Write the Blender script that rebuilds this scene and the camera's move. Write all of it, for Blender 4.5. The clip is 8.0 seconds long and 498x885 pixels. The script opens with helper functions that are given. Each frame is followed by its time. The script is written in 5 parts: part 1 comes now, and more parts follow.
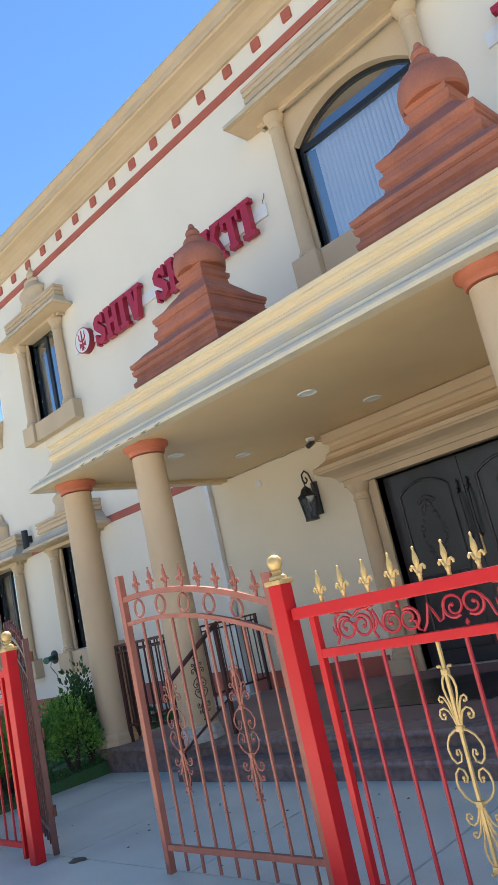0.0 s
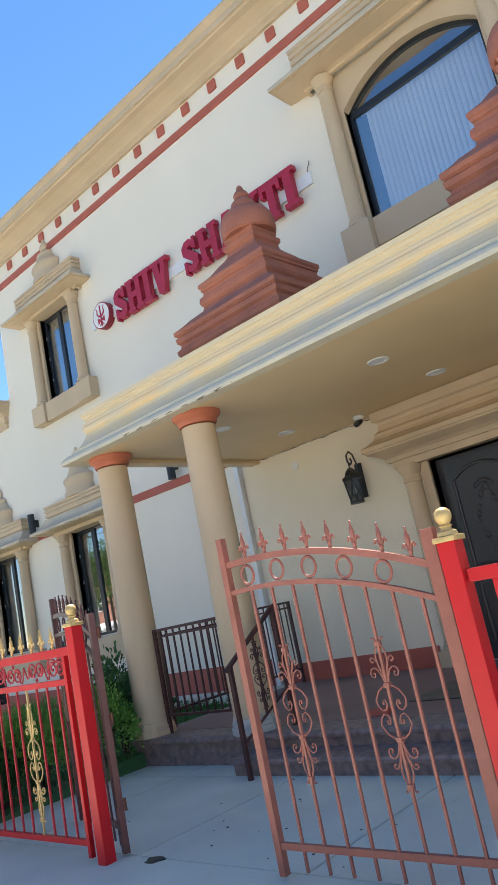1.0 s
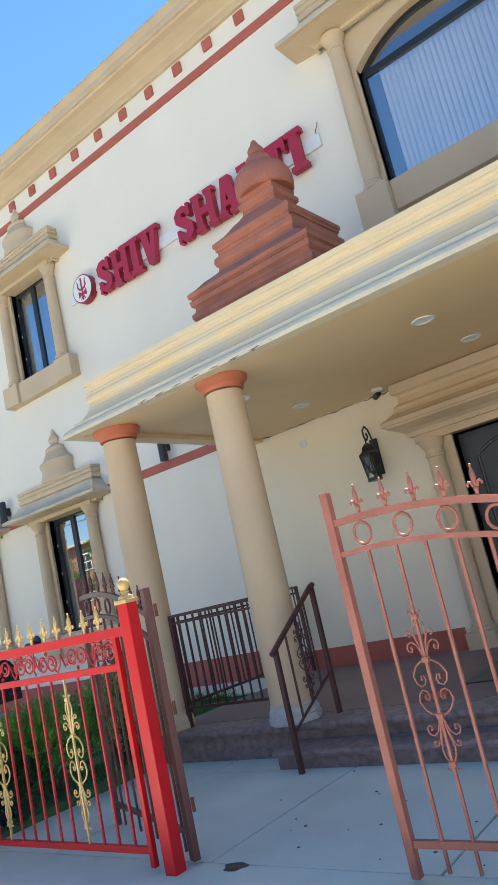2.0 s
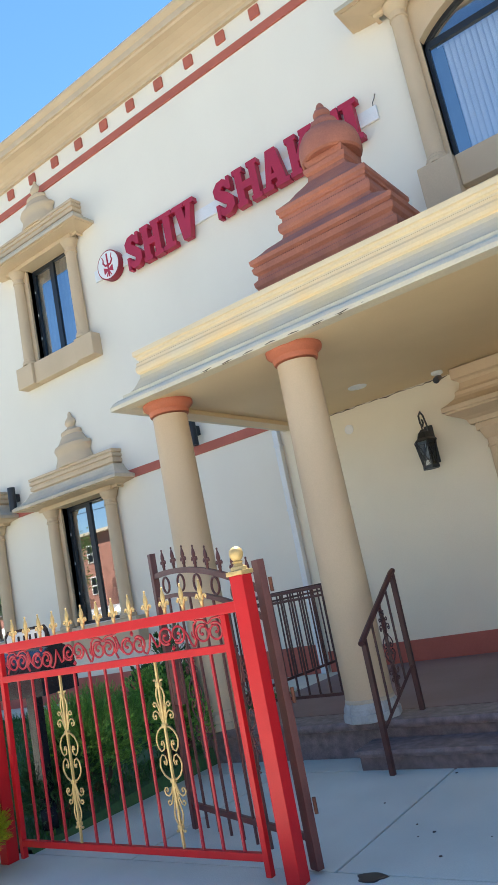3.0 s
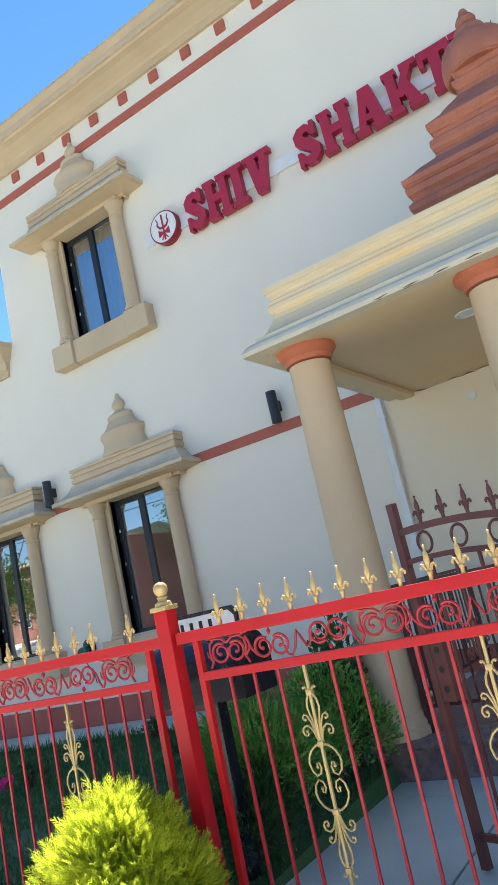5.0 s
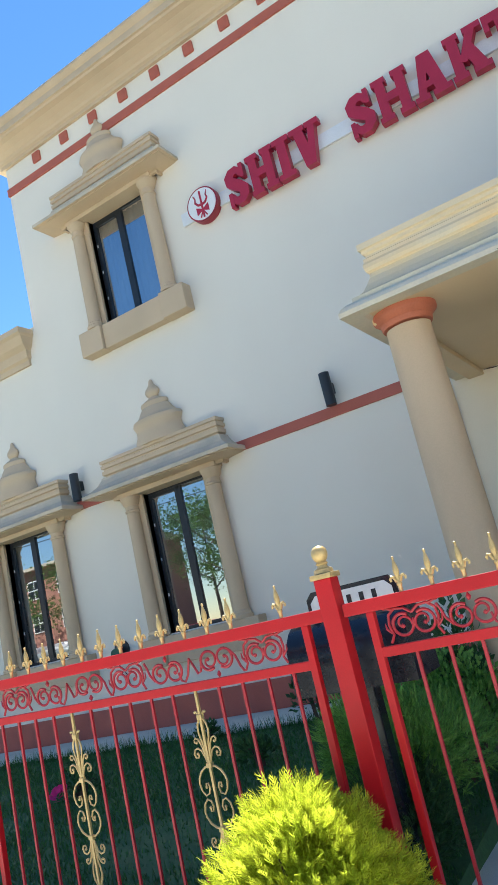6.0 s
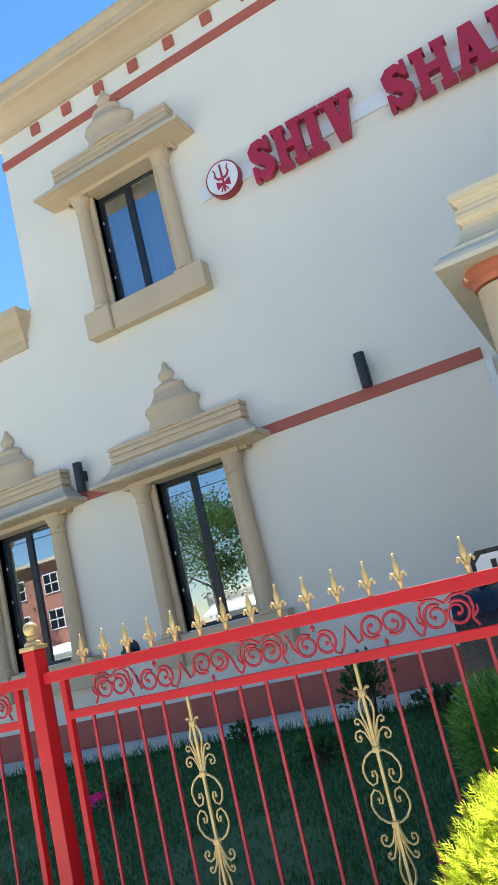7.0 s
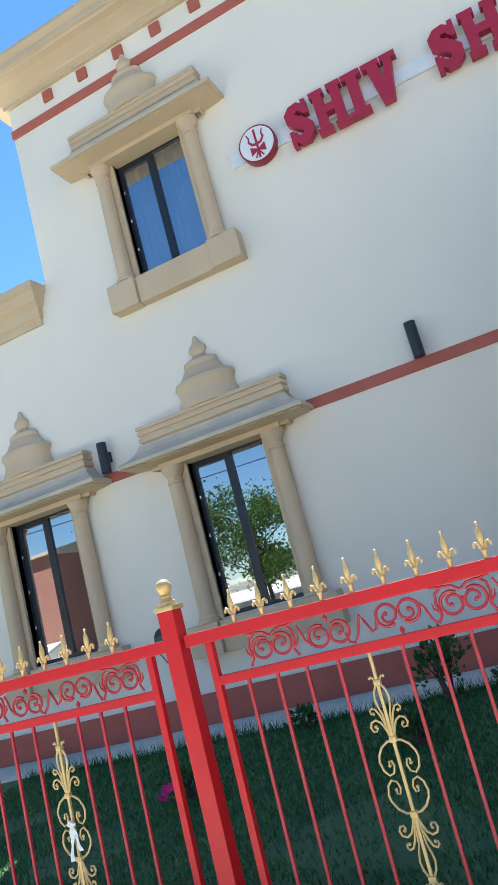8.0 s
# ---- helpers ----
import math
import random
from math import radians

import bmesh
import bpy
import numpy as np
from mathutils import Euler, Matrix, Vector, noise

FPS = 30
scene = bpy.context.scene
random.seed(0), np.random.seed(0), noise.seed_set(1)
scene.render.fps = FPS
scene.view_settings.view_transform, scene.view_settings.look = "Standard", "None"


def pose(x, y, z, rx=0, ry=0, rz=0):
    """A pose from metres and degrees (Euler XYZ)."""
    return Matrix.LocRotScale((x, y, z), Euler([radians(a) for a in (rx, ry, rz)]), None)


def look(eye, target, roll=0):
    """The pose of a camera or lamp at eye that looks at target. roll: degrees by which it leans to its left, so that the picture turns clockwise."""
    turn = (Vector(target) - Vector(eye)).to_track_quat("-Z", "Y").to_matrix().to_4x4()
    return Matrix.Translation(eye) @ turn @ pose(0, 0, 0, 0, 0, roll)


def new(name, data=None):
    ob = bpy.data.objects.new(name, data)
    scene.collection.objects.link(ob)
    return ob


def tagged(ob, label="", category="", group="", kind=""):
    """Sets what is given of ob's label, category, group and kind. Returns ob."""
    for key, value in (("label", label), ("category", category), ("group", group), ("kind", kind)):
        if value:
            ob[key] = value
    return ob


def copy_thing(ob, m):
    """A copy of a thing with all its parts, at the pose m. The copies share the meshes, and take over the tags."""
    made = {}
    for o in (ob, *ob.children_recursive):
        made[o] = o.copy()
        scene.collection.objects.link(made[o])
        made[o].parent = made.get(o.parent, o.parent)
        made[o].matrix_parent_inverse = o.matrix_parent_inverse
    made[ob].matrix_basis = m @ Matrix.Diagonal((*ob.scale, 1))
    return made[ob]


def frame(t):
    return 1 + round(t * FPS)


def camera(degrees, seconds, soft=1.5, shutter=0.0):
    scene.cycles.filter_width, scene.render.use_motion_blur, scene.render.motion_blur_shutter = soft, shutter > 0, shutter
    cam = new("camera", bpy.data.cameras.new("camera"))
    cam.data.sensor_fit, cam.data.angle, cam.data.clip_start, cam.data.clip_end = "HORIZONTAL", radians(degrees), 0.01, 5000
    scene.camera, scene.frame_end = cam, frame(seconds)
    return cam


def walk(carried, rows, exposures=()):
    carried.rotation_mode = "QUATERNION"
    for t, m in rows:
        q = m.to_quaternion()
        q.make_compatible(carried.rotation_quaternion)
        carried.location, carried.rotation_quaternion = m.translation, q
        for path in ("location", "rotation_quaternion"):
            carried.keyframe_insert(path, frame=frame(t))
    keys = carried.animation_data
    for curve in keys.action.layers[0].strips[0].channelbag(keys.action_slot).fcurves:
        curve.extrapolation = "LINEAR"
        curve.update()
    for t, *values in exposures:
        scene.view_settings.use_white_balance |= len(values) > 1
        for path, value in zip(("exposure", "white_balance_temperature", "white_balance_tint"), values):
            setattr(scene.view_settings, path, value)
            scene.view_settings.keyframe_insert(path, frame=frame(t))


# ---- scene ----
cam = camera(37.5, 8.0)
METRES, EYE, TILT, LEAN, TURN = 10.0, 1.625, 0.0, 0.0, 42.7
ROWS = [
    (0.0, 0.0, 0.0, 0.0, 2.87, 12.97, 12.57),
    (0.5, -0.0489, 0.0352, 0.0009, 3.28, 12.86, 11.22),
    (1.0, -0.1017, 0.0641, -0.0001, 0.73, 12.6, 11.55),
    (2.5, -0.2482, 0.1769, 0.0018, -5.13, 11.33, 12.12),
    (3.0, -0.2956, 0.2113, 0.0012, -6.09, 11.6, 11.13),
    (3.5, -0.3405, 0.2511, 0.0034, -7.85, 12.26, 12.43),
    (4.0, -0.3839, 0.2955, 0.0042, -7.74, 13.12, 12.46),
    (4.5, -0.4271, 0.3365, 0.0045, -9.01, 13.19, 12.82),
    (5.0, -0.4695, 0.3872, 0.0059, -8.99, 12.59, 12.53),
    (6.5, -0.6109, 0.5156, 0.0064, -12.53, 13.35, 13.4),
    (7.0, -0.6605, 0.5622, 0.006, -14.83, 13.19, 13.61),
    (7.5, -0.7119, 0.5977, 0.0056, -16.41, 13.09, 14.33),
    (8.0, -0.7561, 0.6465, 0.0064, -17.86, 12.75, 14.66),
]
walk(cam, [(t, pose(0, 0, EYE, TILT, LEAN, TURN) @ pose(METRES * x, METRES * y, METRES * z, 90 + pitch, roll, yaw)) for t, x, y, z, yaw, pitch, roll in ROWS],
     exposures=[(0.0, 1.66, 6450, 12), (1.0, 1.64, 6250, 11), (2.5, 1.88, 6250, 10), (3.5, 1.84, 6200, 9), (4.5, 1.73, 6080, 8), (6.5, 1.56, 5850, 7), (8.0, 1.64, 5800, 8)])

# ---- world, sun, exposure ----
SUN_DIR = Vector((0.30, -1.0, -1.88)).normalized()
world = bpy.data.worlds.new("sky")
scene.world = world
world.use_nodes = True
wn = world.node_tree
sky = wn.nodes.new("ShaderNodeTexSky")
sky.sky_type = 'NISHITA'
sky.sun_disc = False
sky.sun_elevation = math.asin(-SUN_DIR.z)
sky.sun_rotation = math.atan2(-SUN_DIR.x, -SUN_DIR.y)
sky.air_density, sky.dust_density, sky.ozone_density = 1.0, 0.0, 0.9
clear = wn.nodes.new("ShaderNodeHueSaturation")
clear.inputs["Saturation"].default_value = 1.2
wn.links.new(sky.outputs[0], clear.inputs["Color"])
wn.links.new(clear.outputs[0], wn.nodes["Background"].inputs[0])
wn.nodes["Background"].inputs[1].default_value = 0.07
sun = new("sun", bpy.data.lights.new("sun", 'SUN'))
sun.data.energy, sun.data.angle, sun.data.color = 5.0, radians(0.5), (1.0, 0.92, 0.80)
sun.matrix_world = look((0, 0, 30), Vector((0, 0, 30)) + SUN_DIR)


# ---- materials ----
def mat(name, base, rough=0.6, metal=0.0, var=0.10, scale=3.0, fine=60.0, bump=0.15, second=None, spec=0.5,
        island=0.0, obj=0.0, streak=0.0, coat=0.0, dist=0.004):
    """Procedural paint, plaster or stone: broad stains, fine grain, relief."""
    m = bpy.data.materials.new(name)
    m.use_nodes = True
    nt = m.node_tree
    N, Lk = nt.nodes, nt.links
    b = N["Principled BSDF"]
    b.inputs["Roughness"].default_value = rough
    b.inputs["Metallic"].default_value = metal
    b.inputs["Specular IOR Level"].default_value = spec
    b.inputs["Coat Weight"].default_value = coat
    tc = N.new("ShaderNodeTexCoord")
    geo = N.new("ShaderNodeNewGeometry")
    n1 = N.new("ShaderNodeTexNoise")
    n1.inputs["Scale"].default_value, n1.inputs["Detail"].default_value = scale, 5
    n2 = N.new("ShaderNodeTexNoise")
    n2.inputs["Scale"].default_value, n2.inputs["Detail"].default_value = fine, 3
    mp = N.new("ShaderNodeMapping")
    mp.inputs["Scale"].default_value = (1, 1, 1 - 0.85 * streak)
    Lk.new(geo.outputs["Position"], mp.inputs[0])
    Lk.new(mp.outputs[0], n1.inputs["Vector"])
    Lk.new(geo.outputs["Position"], n2.inputs["Vector"])
    ramp = N.new("ShaderNodeMapRange")
    ramp.inputs[1].default_value, ramp.inputs[2].default_value = 0.3, 0.7
    Lk.new(n1.outputs[0], ramp.inputs[0])
    mix = N.new("ShaderNodeMix")
    mix.data_type = 'RGBA'
    dark = second or tuple(c * (1 - 2.2 * var) for c in base)
    mix.inputs[6].default_value = (*base, 1)
    mix.inputs[7].default_value = (*dark, 1)
    Lk.new(ramp.outputs[0], mix.inputs[0])
    hsv = N.new("ShaderNodeHueSaturation")
    Lk.new(mix.outputs[2], hsv.inputs["Color"])
    val = N.new("ShaderNodeMapRange")
    val.inputs[1].default_value, val.inputs[2].default_value = 0.25, 0.75
    val.inputs[3].default_value, val.inputs[4].default_value = 1 - var, 1 + var
    Lk.new(n2.outputs[0], val.inputs[0])
    last = val.outputs[0]
    for amount, node_out in ((island, geo.outputs["Random Per Island"]), (obj, None)):
        if amount:
            if node_out is None:
                node_out = N.new("ShaderNodeObjectInfo").outputs["Random"]
            r = N.new("ShaderNodeMapRange")
            r.inputs[3].default_value, r.inputs[4].default_value = 1 - amount, 1 + amount
            Lk.new(node_out, r.inputs[0])
            mul = N.new("ShaderNodeMath")
            mul.operation = 'MULTIPLY'
            Lk.new(last, mul.inputs[0])
            Lk.new(r.outputs[0], mul.inputs[1])
            last = mul.outputs[0]
    Lk.new(last, hsv.inputs["Value"])
    Lk.new(hsv.outputs[0], b.inputs["Base Color"])
    if bump:
        bp = N.new("ShaderNodeBump")
        bp.inputs["Strength"].default_value, bp.inputs["Distance"].default_value = bump, dist
        Lk.new(n2.outputs[0], bp.inputs["Height"])
        Lk.new(bp.outputs[0], b.inputs["Normal"])
    rr = N.new("ShaderNodeMapRange")
    rr.inputs[3].default_value, rr.inputs[4].default_value = max(0.02, rough - 0.1), min(1, rough + 0.1)
    Lk.new(n1.outputs[0], rr.inputs[0])
    Lk.new(rr.outputs[0], b.inputs["Roughness"])
    return m


STUCCO = mat("white_stucco", (0.82, 0.76, 0.655), 0.85, var=0.025, scale=0.7, fine=90, bump=0.25, streak=0.5)
PORCH_WALL = mat("tan_stucco", (0.84, 0.76, 0.60), 0.8, var=0.03, scale=0.8, fine=90, bump=0.2)
TRIM = mat("tan_trim", (0.61, 0.465, 0.305), 0.7, var=0.05, scale=1.5, fine=70, bump=0.2, streak=0.3)
COLUMN = mat("column_paint", (0.66, 0.49, 0.31), 0.55, var=0.04, scale=1.2, fine=80, bump=0.15, streak=0.6)
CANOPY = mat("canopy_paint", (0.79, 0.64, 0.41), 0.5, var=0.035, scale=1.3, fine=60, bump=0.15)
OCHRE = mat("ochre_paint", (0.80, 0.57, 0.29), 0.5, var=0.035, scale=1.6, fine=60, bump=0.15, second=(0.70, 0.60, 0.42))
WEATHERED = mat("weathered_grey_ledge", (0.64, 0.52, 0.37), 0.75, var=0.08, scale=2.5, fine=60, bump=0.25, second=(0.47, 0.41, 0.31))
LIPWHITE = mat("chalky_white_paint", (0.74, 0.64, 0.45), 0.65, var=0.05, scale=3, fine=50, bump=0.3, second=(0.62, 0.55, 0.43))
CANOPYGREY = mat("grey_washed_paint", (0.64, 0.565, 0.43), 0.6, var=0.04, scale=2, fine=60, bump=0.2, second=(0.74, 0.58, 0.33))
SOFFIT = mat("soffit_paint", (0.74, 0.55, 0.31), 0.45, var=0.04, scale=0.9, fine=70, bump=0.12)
REDBAND = mat("brick_red_paint", (0.46, 0.125, 0.085), 0.75, var=0.06, scale=2, fine=70, bump=0.2)
TERRA = mat("terracotta", (0.49, 0.175, 0.10), 0.75, var=0.10, scale=2.2, fine=45, bump=0.35, second=(0.32, 0.12, 0.085))
CAPRED = mat("orange_red_paint", (0.56, 0.17, 0.09), 0.6, var=0.06, scale=4)
REDPAINT = mat("red_gloss_paint", (0.56, 0.010, 0.016), 0.38, var=0.06, scale=4, fine=120, bump=0.08, spec=0.35)
REDDARK = mat("weathered_red_paint", (0.47, 0.022, 0.036), 0.45, var=0.10, scale=9, fine=120, bump=0.1)
# one gate paint in two tones: the lit leaf, then the shaded leaf
GATEPAINT_LIT = mat("faded_brown_gate_lit", (0.36, 0.125, 0.09), 0.5, var=0.10, scale=7, fine=90, bump=0.15)
GATEPAINT_SHADED = mat("faded_brown_gate_shaded", (0.14, 0.045, 0.04), 0.45, var=0.12, scale=7, fine=90, bump=0.12)
RUST = mat("rusty_iron", (0.17, 0.06, 0.03), 0.8, var=0.2, scale=18, fine=90, bump=0.4, second=(0.09, 0.03, 0.018))
RAILPAINT = mat("dark_brown_paint", (0.085, 0.03, 0.028), 0.42, var=0.12, scale=6, fine=90, bump=0.1)
GOLD = mat("gold_paint", (0.66, 0.46, 0.19), 0.36, metal=0.2, var=0.10, scale=14, fine=120, bump=0.12)
CONCRETE = mat("concrete", (0.68, 0.675, 0.56), 0.85, var=0.10, scale=1.1, fine=110, bump=0.25, second=(0.55, 0.55, 0.46))
STONE = mat("chipped_grey_stone", (0.52, 0.52, 0.50), 0.85, var=0.10, scale=9, fine=60, bump=0.5, second=(0.40, 0.40, 0.38))
GRANITE = mat("brown_granite", (0.27, 0.205, 0.195), 0.5, var=0.22, scale=14, fine=170, bump=0.1)
PORCHFLOOR = mat("porch_floor_paint", (0.24, 0.165, 0.16), 0.6, var=0.06, scale=1.0, fine=60, bump=0.15)
BLACK = mat("black_powder_coat", (0.02, 0.021, 0.023), 0.4, var=0.1, scale=6, bump=0.1)
WINFRAME = mat("dark_window_frame", (0.018, 0.022, 0.028), 0.35, var=0.1, scale=6, bump=0.03)
WHITEMETAL = mat("white_metal", (0.78, 0.79, 0.80), 0.4, var=0.04, scale=5, bump=0.03)
SIGNRED = mat("sign_red_face", (0.42, 0.018, 0.05), 0.45, var=0.05, scale=5, bump=0.03)
SIGNSIDE = mat("sign_red_return", (0.30, 0.012, 0.03), 0.4, var=0.05, scale=5, bump=0.03)
DOORWOOD = mat("dark_door_wood", (0.052, 0.050, 0.054), 0.32, var=0.2, scale=3, fine=50, bump=0.2, streak=0.8)
GRASS = mat("grass", (0.055, 0.13, 0.038), 0.8, var=0.2, scale=1.4, fine=40, bump=0.3, second=(0.04, 0.10, 0.035))
SOIL = mat("soil", (0.07, 0.055, 0.04), 0.95, var=0.2, scale=2, fine=40, bump=0.5, second=(0.04, 0.06, 0.025))
BARK = mat("bark", (0.12, 0.08, 0.055), 0.9, var=0.2, scale=8, fine=50, bump=0.6)
ASPHALT = mat("asphalt", (0.055, 0.055, 0.058), 0.9, var=0.15, scale=0.6, fine=90, bump=0.3)


def leaf_mat(name, base, tip, thin=0.35):
    """Leaves: colour varied leaf by leaf, some light passing through."""
    m = mat(name, base, 0.55, var=0.15, scale=4, fine=30, bump=0, second=tip, island=0.35)
    nt = m.node_tree
    b = nt.nodes["Principled BSDF"]
    tr = nt.nodes.new("ShaderNodeBsdfTranslucent")
    mx = nt.nodes.new("ShaderNodeMixShader")
    mx.inputs[0].default_value = thin
    nt.links.new(b.inputs["Base Color"].links[0].from_socket, tr.inputs[0])
    nt.links.new(b.outputs[0], mx.inputs[1])
    nt.links.new(tr.outputs[0], mx.inputs[2])
    nt.links.new(mx.outputs[0], nt.nodes["Material Output"].inputs[0])
    return m


LEAF_DARK = leaf_mat("dark_shrub_leaf", (0.07, 0.16, 0.045), (0.04, 0.10, 0.03))
LEAF_MID = leaf_mat("green_shrub_leaf", (0.26, 0.48, 0.095), (0.14, 0.30, 0.05))
LEAF_GOLD = leaf_mat("golden_cypress_leaf", (0.64, 0.67, 0.05), (0.48, 0.56, 0.04), 0.62)
LEAF_TREE = leaf_mat("tree_leaf", (0.13, 0.22, 0.05), (0.08, 0.15, 0.035))
GRASSBLADE = leaf_mat("grass_blade", (0.066, 0.18, 0.036), (0.048, 0.135, 0.028), 0.3)
BRICK = mat("red_brick", (0.40, 0.18, 0.13), 0.85, var=0.12, scale=2, fine=14, bump=0.3)
CURTAIN = mat("pale_blue_curtain", (0.13, 0.21, 0.29), 0.9, var=0.05, scale=3, bump=0.1)
BLIND = mat("white_vertical_blind", (0.80, 0.80, 0.80), 0.6, var=0.03, scale=3, bump=0.05)
GREENPLASTIC = mat("green_plastic", (0.01, 0.13, 0.10), 0.4, var=0.1, scale=8)
MAILBLACK = mat("black_enamel", (0.012, 0.014, 0.022), 0.25, var=0.1, scale=4, bump=0.03)
WHITEPAINT = mat("white_paint", (0.80, 0.80, 0.79), 0.5, var=0.03, scale=5, bump=0.05)


def glass_mat(name, tint, gloss, rough=0.01):
    """Coated pane: a fixed share of mirror over a tinted see-through sheet."""
    m = bpy.data.materials.new(name)
    m.use_nodes = True
    nt = m.node_tree
    N, Lk = nt.nodes, nt.links
    N.remove(N["Principled BSDF"])
    gl = N.new("ShaderNodeBsdfGlossy")
    gl.inputs["Roughness"].default_value = rough
    gl.inputs[0].default_value = (0.92, 0.96, 1.0, 1)
    tr = N.new("ShaderNodeBsdfTransparent")
    tr.inputs[0].default_value = (*tint, 1)
    mx = N.new("ShaderNodeMixShader")
    mx.inputs[0].default_value = gloss
    Lk.new(tr.outputs[0], mx.inputs[1])
    Lk.new(gl.outputs[0], mx.inputs[2])
    Lk.new(mx.outputs[0], N["Material Output"].inputs[0])
    return m


GLASS = glass_mat("window_glass", (0.80, 0.84, 0.88), 0.45)
GLASS_CLEAR = glass_mat("clear_glass", (0.85, 0.89, 0.93), 0.38)
GLASS_LAMP = glass_mat("lantern_glass", (0.42, 0.46, 0.50), 0.08)


# ---- building helpers ----
def obj_from(bm, name, material):
    me = bpy.data.meshes.new(name)
    bmesh.ops.recalc_face_normals(bm, faces=bm.faces)
    bm.to_mesh(me)
    bm.free()
    me.materials.append(material)
    return new(name, me)


def smooth(ob, angle=35):
    me = ob.data
    me.shade_smooth()
    me.set_sharp_from_angle(angle=radians(angle))
    return ob


def thing(name, loc, label, category, group="", kind="", rz=0.0):
    e = new(name)
    e.empty_display_size = 0.1
    e.matrix_world = pose(*loc, 0, 0, rz)
    return tagged(e, label, category, group, kind)


def part(name, bm, material, parent, label="", soft=False):
    ob = obj_from(bm, name, material)
    ob.parent = parent
    if label:
        tagged(ob, label)
    return smooth(ob) if soft else ob


def again(name, ob, parent, m, label=""):
    """The same mesh once more, as a part of parent, at the local pose m."""
    o = new(name, ob.data)
    o.parent = parent
    o.matrix_basis = m
    if label:
        tagged(o, label)
    return o


def setting(name, bm, material, label, category="", soft=False):
    ob = obj_from(bm, name, material)
    tagged(ob, label, category, kind="structure")
    return smooth(ob) if soft else ob


def box(bm, x0, x1, y0, y1, z0, z1, bevel=0.0):
    vs = [bm.verts.new(p) for p in ((x0, y0, z0), (x1, y0, z0), (x1, y1, z0), (x0, y1, z0),
                                    (x0, y0, z1), (x1, y0, z1), (x1, y1, z1), (x0, y1, z1))]
    fs = [bm.faces.new([vs[i] for i in q]) for q in ((3, 2, 1, 0), (4, 5, 6, 7), (0, 1, 5, 4), (1, 2, 6, 5), (2, 3, 7, 6), (3, 0, 4, 7))]
    if bevel:
        es = list({e for f in fs for e in f.edges})
        bmesh.ops.bevel(bm, geom=es, offset=bevel, segments=2, profile=0.6, affect='EDGES')
    return bm


def rings(bm, rs, closed=True, caps=True):
    """Skin between rings of points of equal length."""
    vr = [[bm.verts.new(p) for p in r] for r in rs]
    n = len(vr[0])
    for a, b in zip(vr, vr[1:]):
        for i in range(n if closed else n - 1):
            k = (i + 1) % n
            bm.faces.new((a[i], a[k], b[k], b[i]))
    if caps:
        bm.faces.new(vr[0][::-1])
        bm.faces.new(vr[-1])
    return bm


def moulding(bm, prof, x0, x1, y, back, caps=True):
    """A profile of (reach, z) run along a front at y from x0 to x1 with mitred returns to back."""
    return rings(bm, [[(x0 - o, back, z), (x0 - o, y - o, z), (x1 + o, y - o, z), (x1 + o, back, z)] for o, z in prof], caps=caps)


def lathe(bm, prof, seg=24, c=(0, 0, 0)):
    return rings(bm, [[(c[0] + r * math.cos(2 * math.pi * i / seg), c[1] + r * math.sin(2 * math.pi * i / seg), c[2] + z)
                       for i in range(seg)] for r, z in prof])


def tube(bm, pts, r, seg=6, taper=None):
    """A round bar along points."""
    pts = [Vector(p) for p in pts]
    out = []
    up = None
    for i, p in enumerate(pts):
        d = (pts[min(i + 1, len(pts) - 1)] - pts[max(i - 1, 0)]).normalized()
        if up is None:
            up = d.orthogonal().normalized()
        side = d.cross(up)
        if side.length < 1e-4:
            side = d.orthogonal()
        side.normalize()
        up = side.cross(d).normalized()
        rr = r * (taper(i / (len(pts) - 1)) if taper else 1)
        out.append([p + rr * (math.cos(a) * up + math.sin(a) * side) for a in (2 * math.pi * k / seg for k in range(seg))])
    return rings(bm, out)


def spiral(cx, cz, r0, r1, a0, a1, n=18, y=0.0):
    """Points of a scroll in the xz plane, degrees."""
    return [(cx + (r0 + (r1 - r0) * k / n) * math.cos(radians(a0 + (a1 - a0) * k / n)), y,
             cz + (r0 + (r1 - r0) * k / n) * math.sin(radians(a0 + (a1 - a0) * k / n))) for k in range(n + 1)]


# ---- large structure ----
WALL_Y, LEFT, MID = 9.0, -16.40, -4.75
WX, WX3 = -14.05, -17.42          # window axes
WHALF = 0.615
UP0, UP1, LO0, LO1 = 6.92, 8.94, 1.66, 3.93
ARCH_HALF, ARCH0, ARCH_SPRING, ARCH_TOP = 1.12, 6.70, 8.60, 9.05
DOOR_HALF, DOOR0, DOOR1 = 1.23, 0.32, 3.06
PORCH_L = -9.38


def wall_with_openings(x0, x1, z0, z1, y0, y1, openings):
    bm = bmesh.new()
    xs = sorted({x0, x1, *[v for o in openings for v in o[:2]]})
    for a, b in zip(xs, xs[1:]):
        zs = [z0]
        for o in sorted(openings, key=lambda q: q[2]):
            if o[0] <= a and o[1] >= b:
                zs += [o[2], o[3]]
        zs.append(z1)
        for lo, hi in zip(zs[::2], zs[1::2]):
            if hi - lo > 1e-4:
                box(bm, a, b, y0, y1, lo, hi)
    bmesh.ops.remove_doubles(bm, verts=bm.verts, dist=0.0005)
    return bm


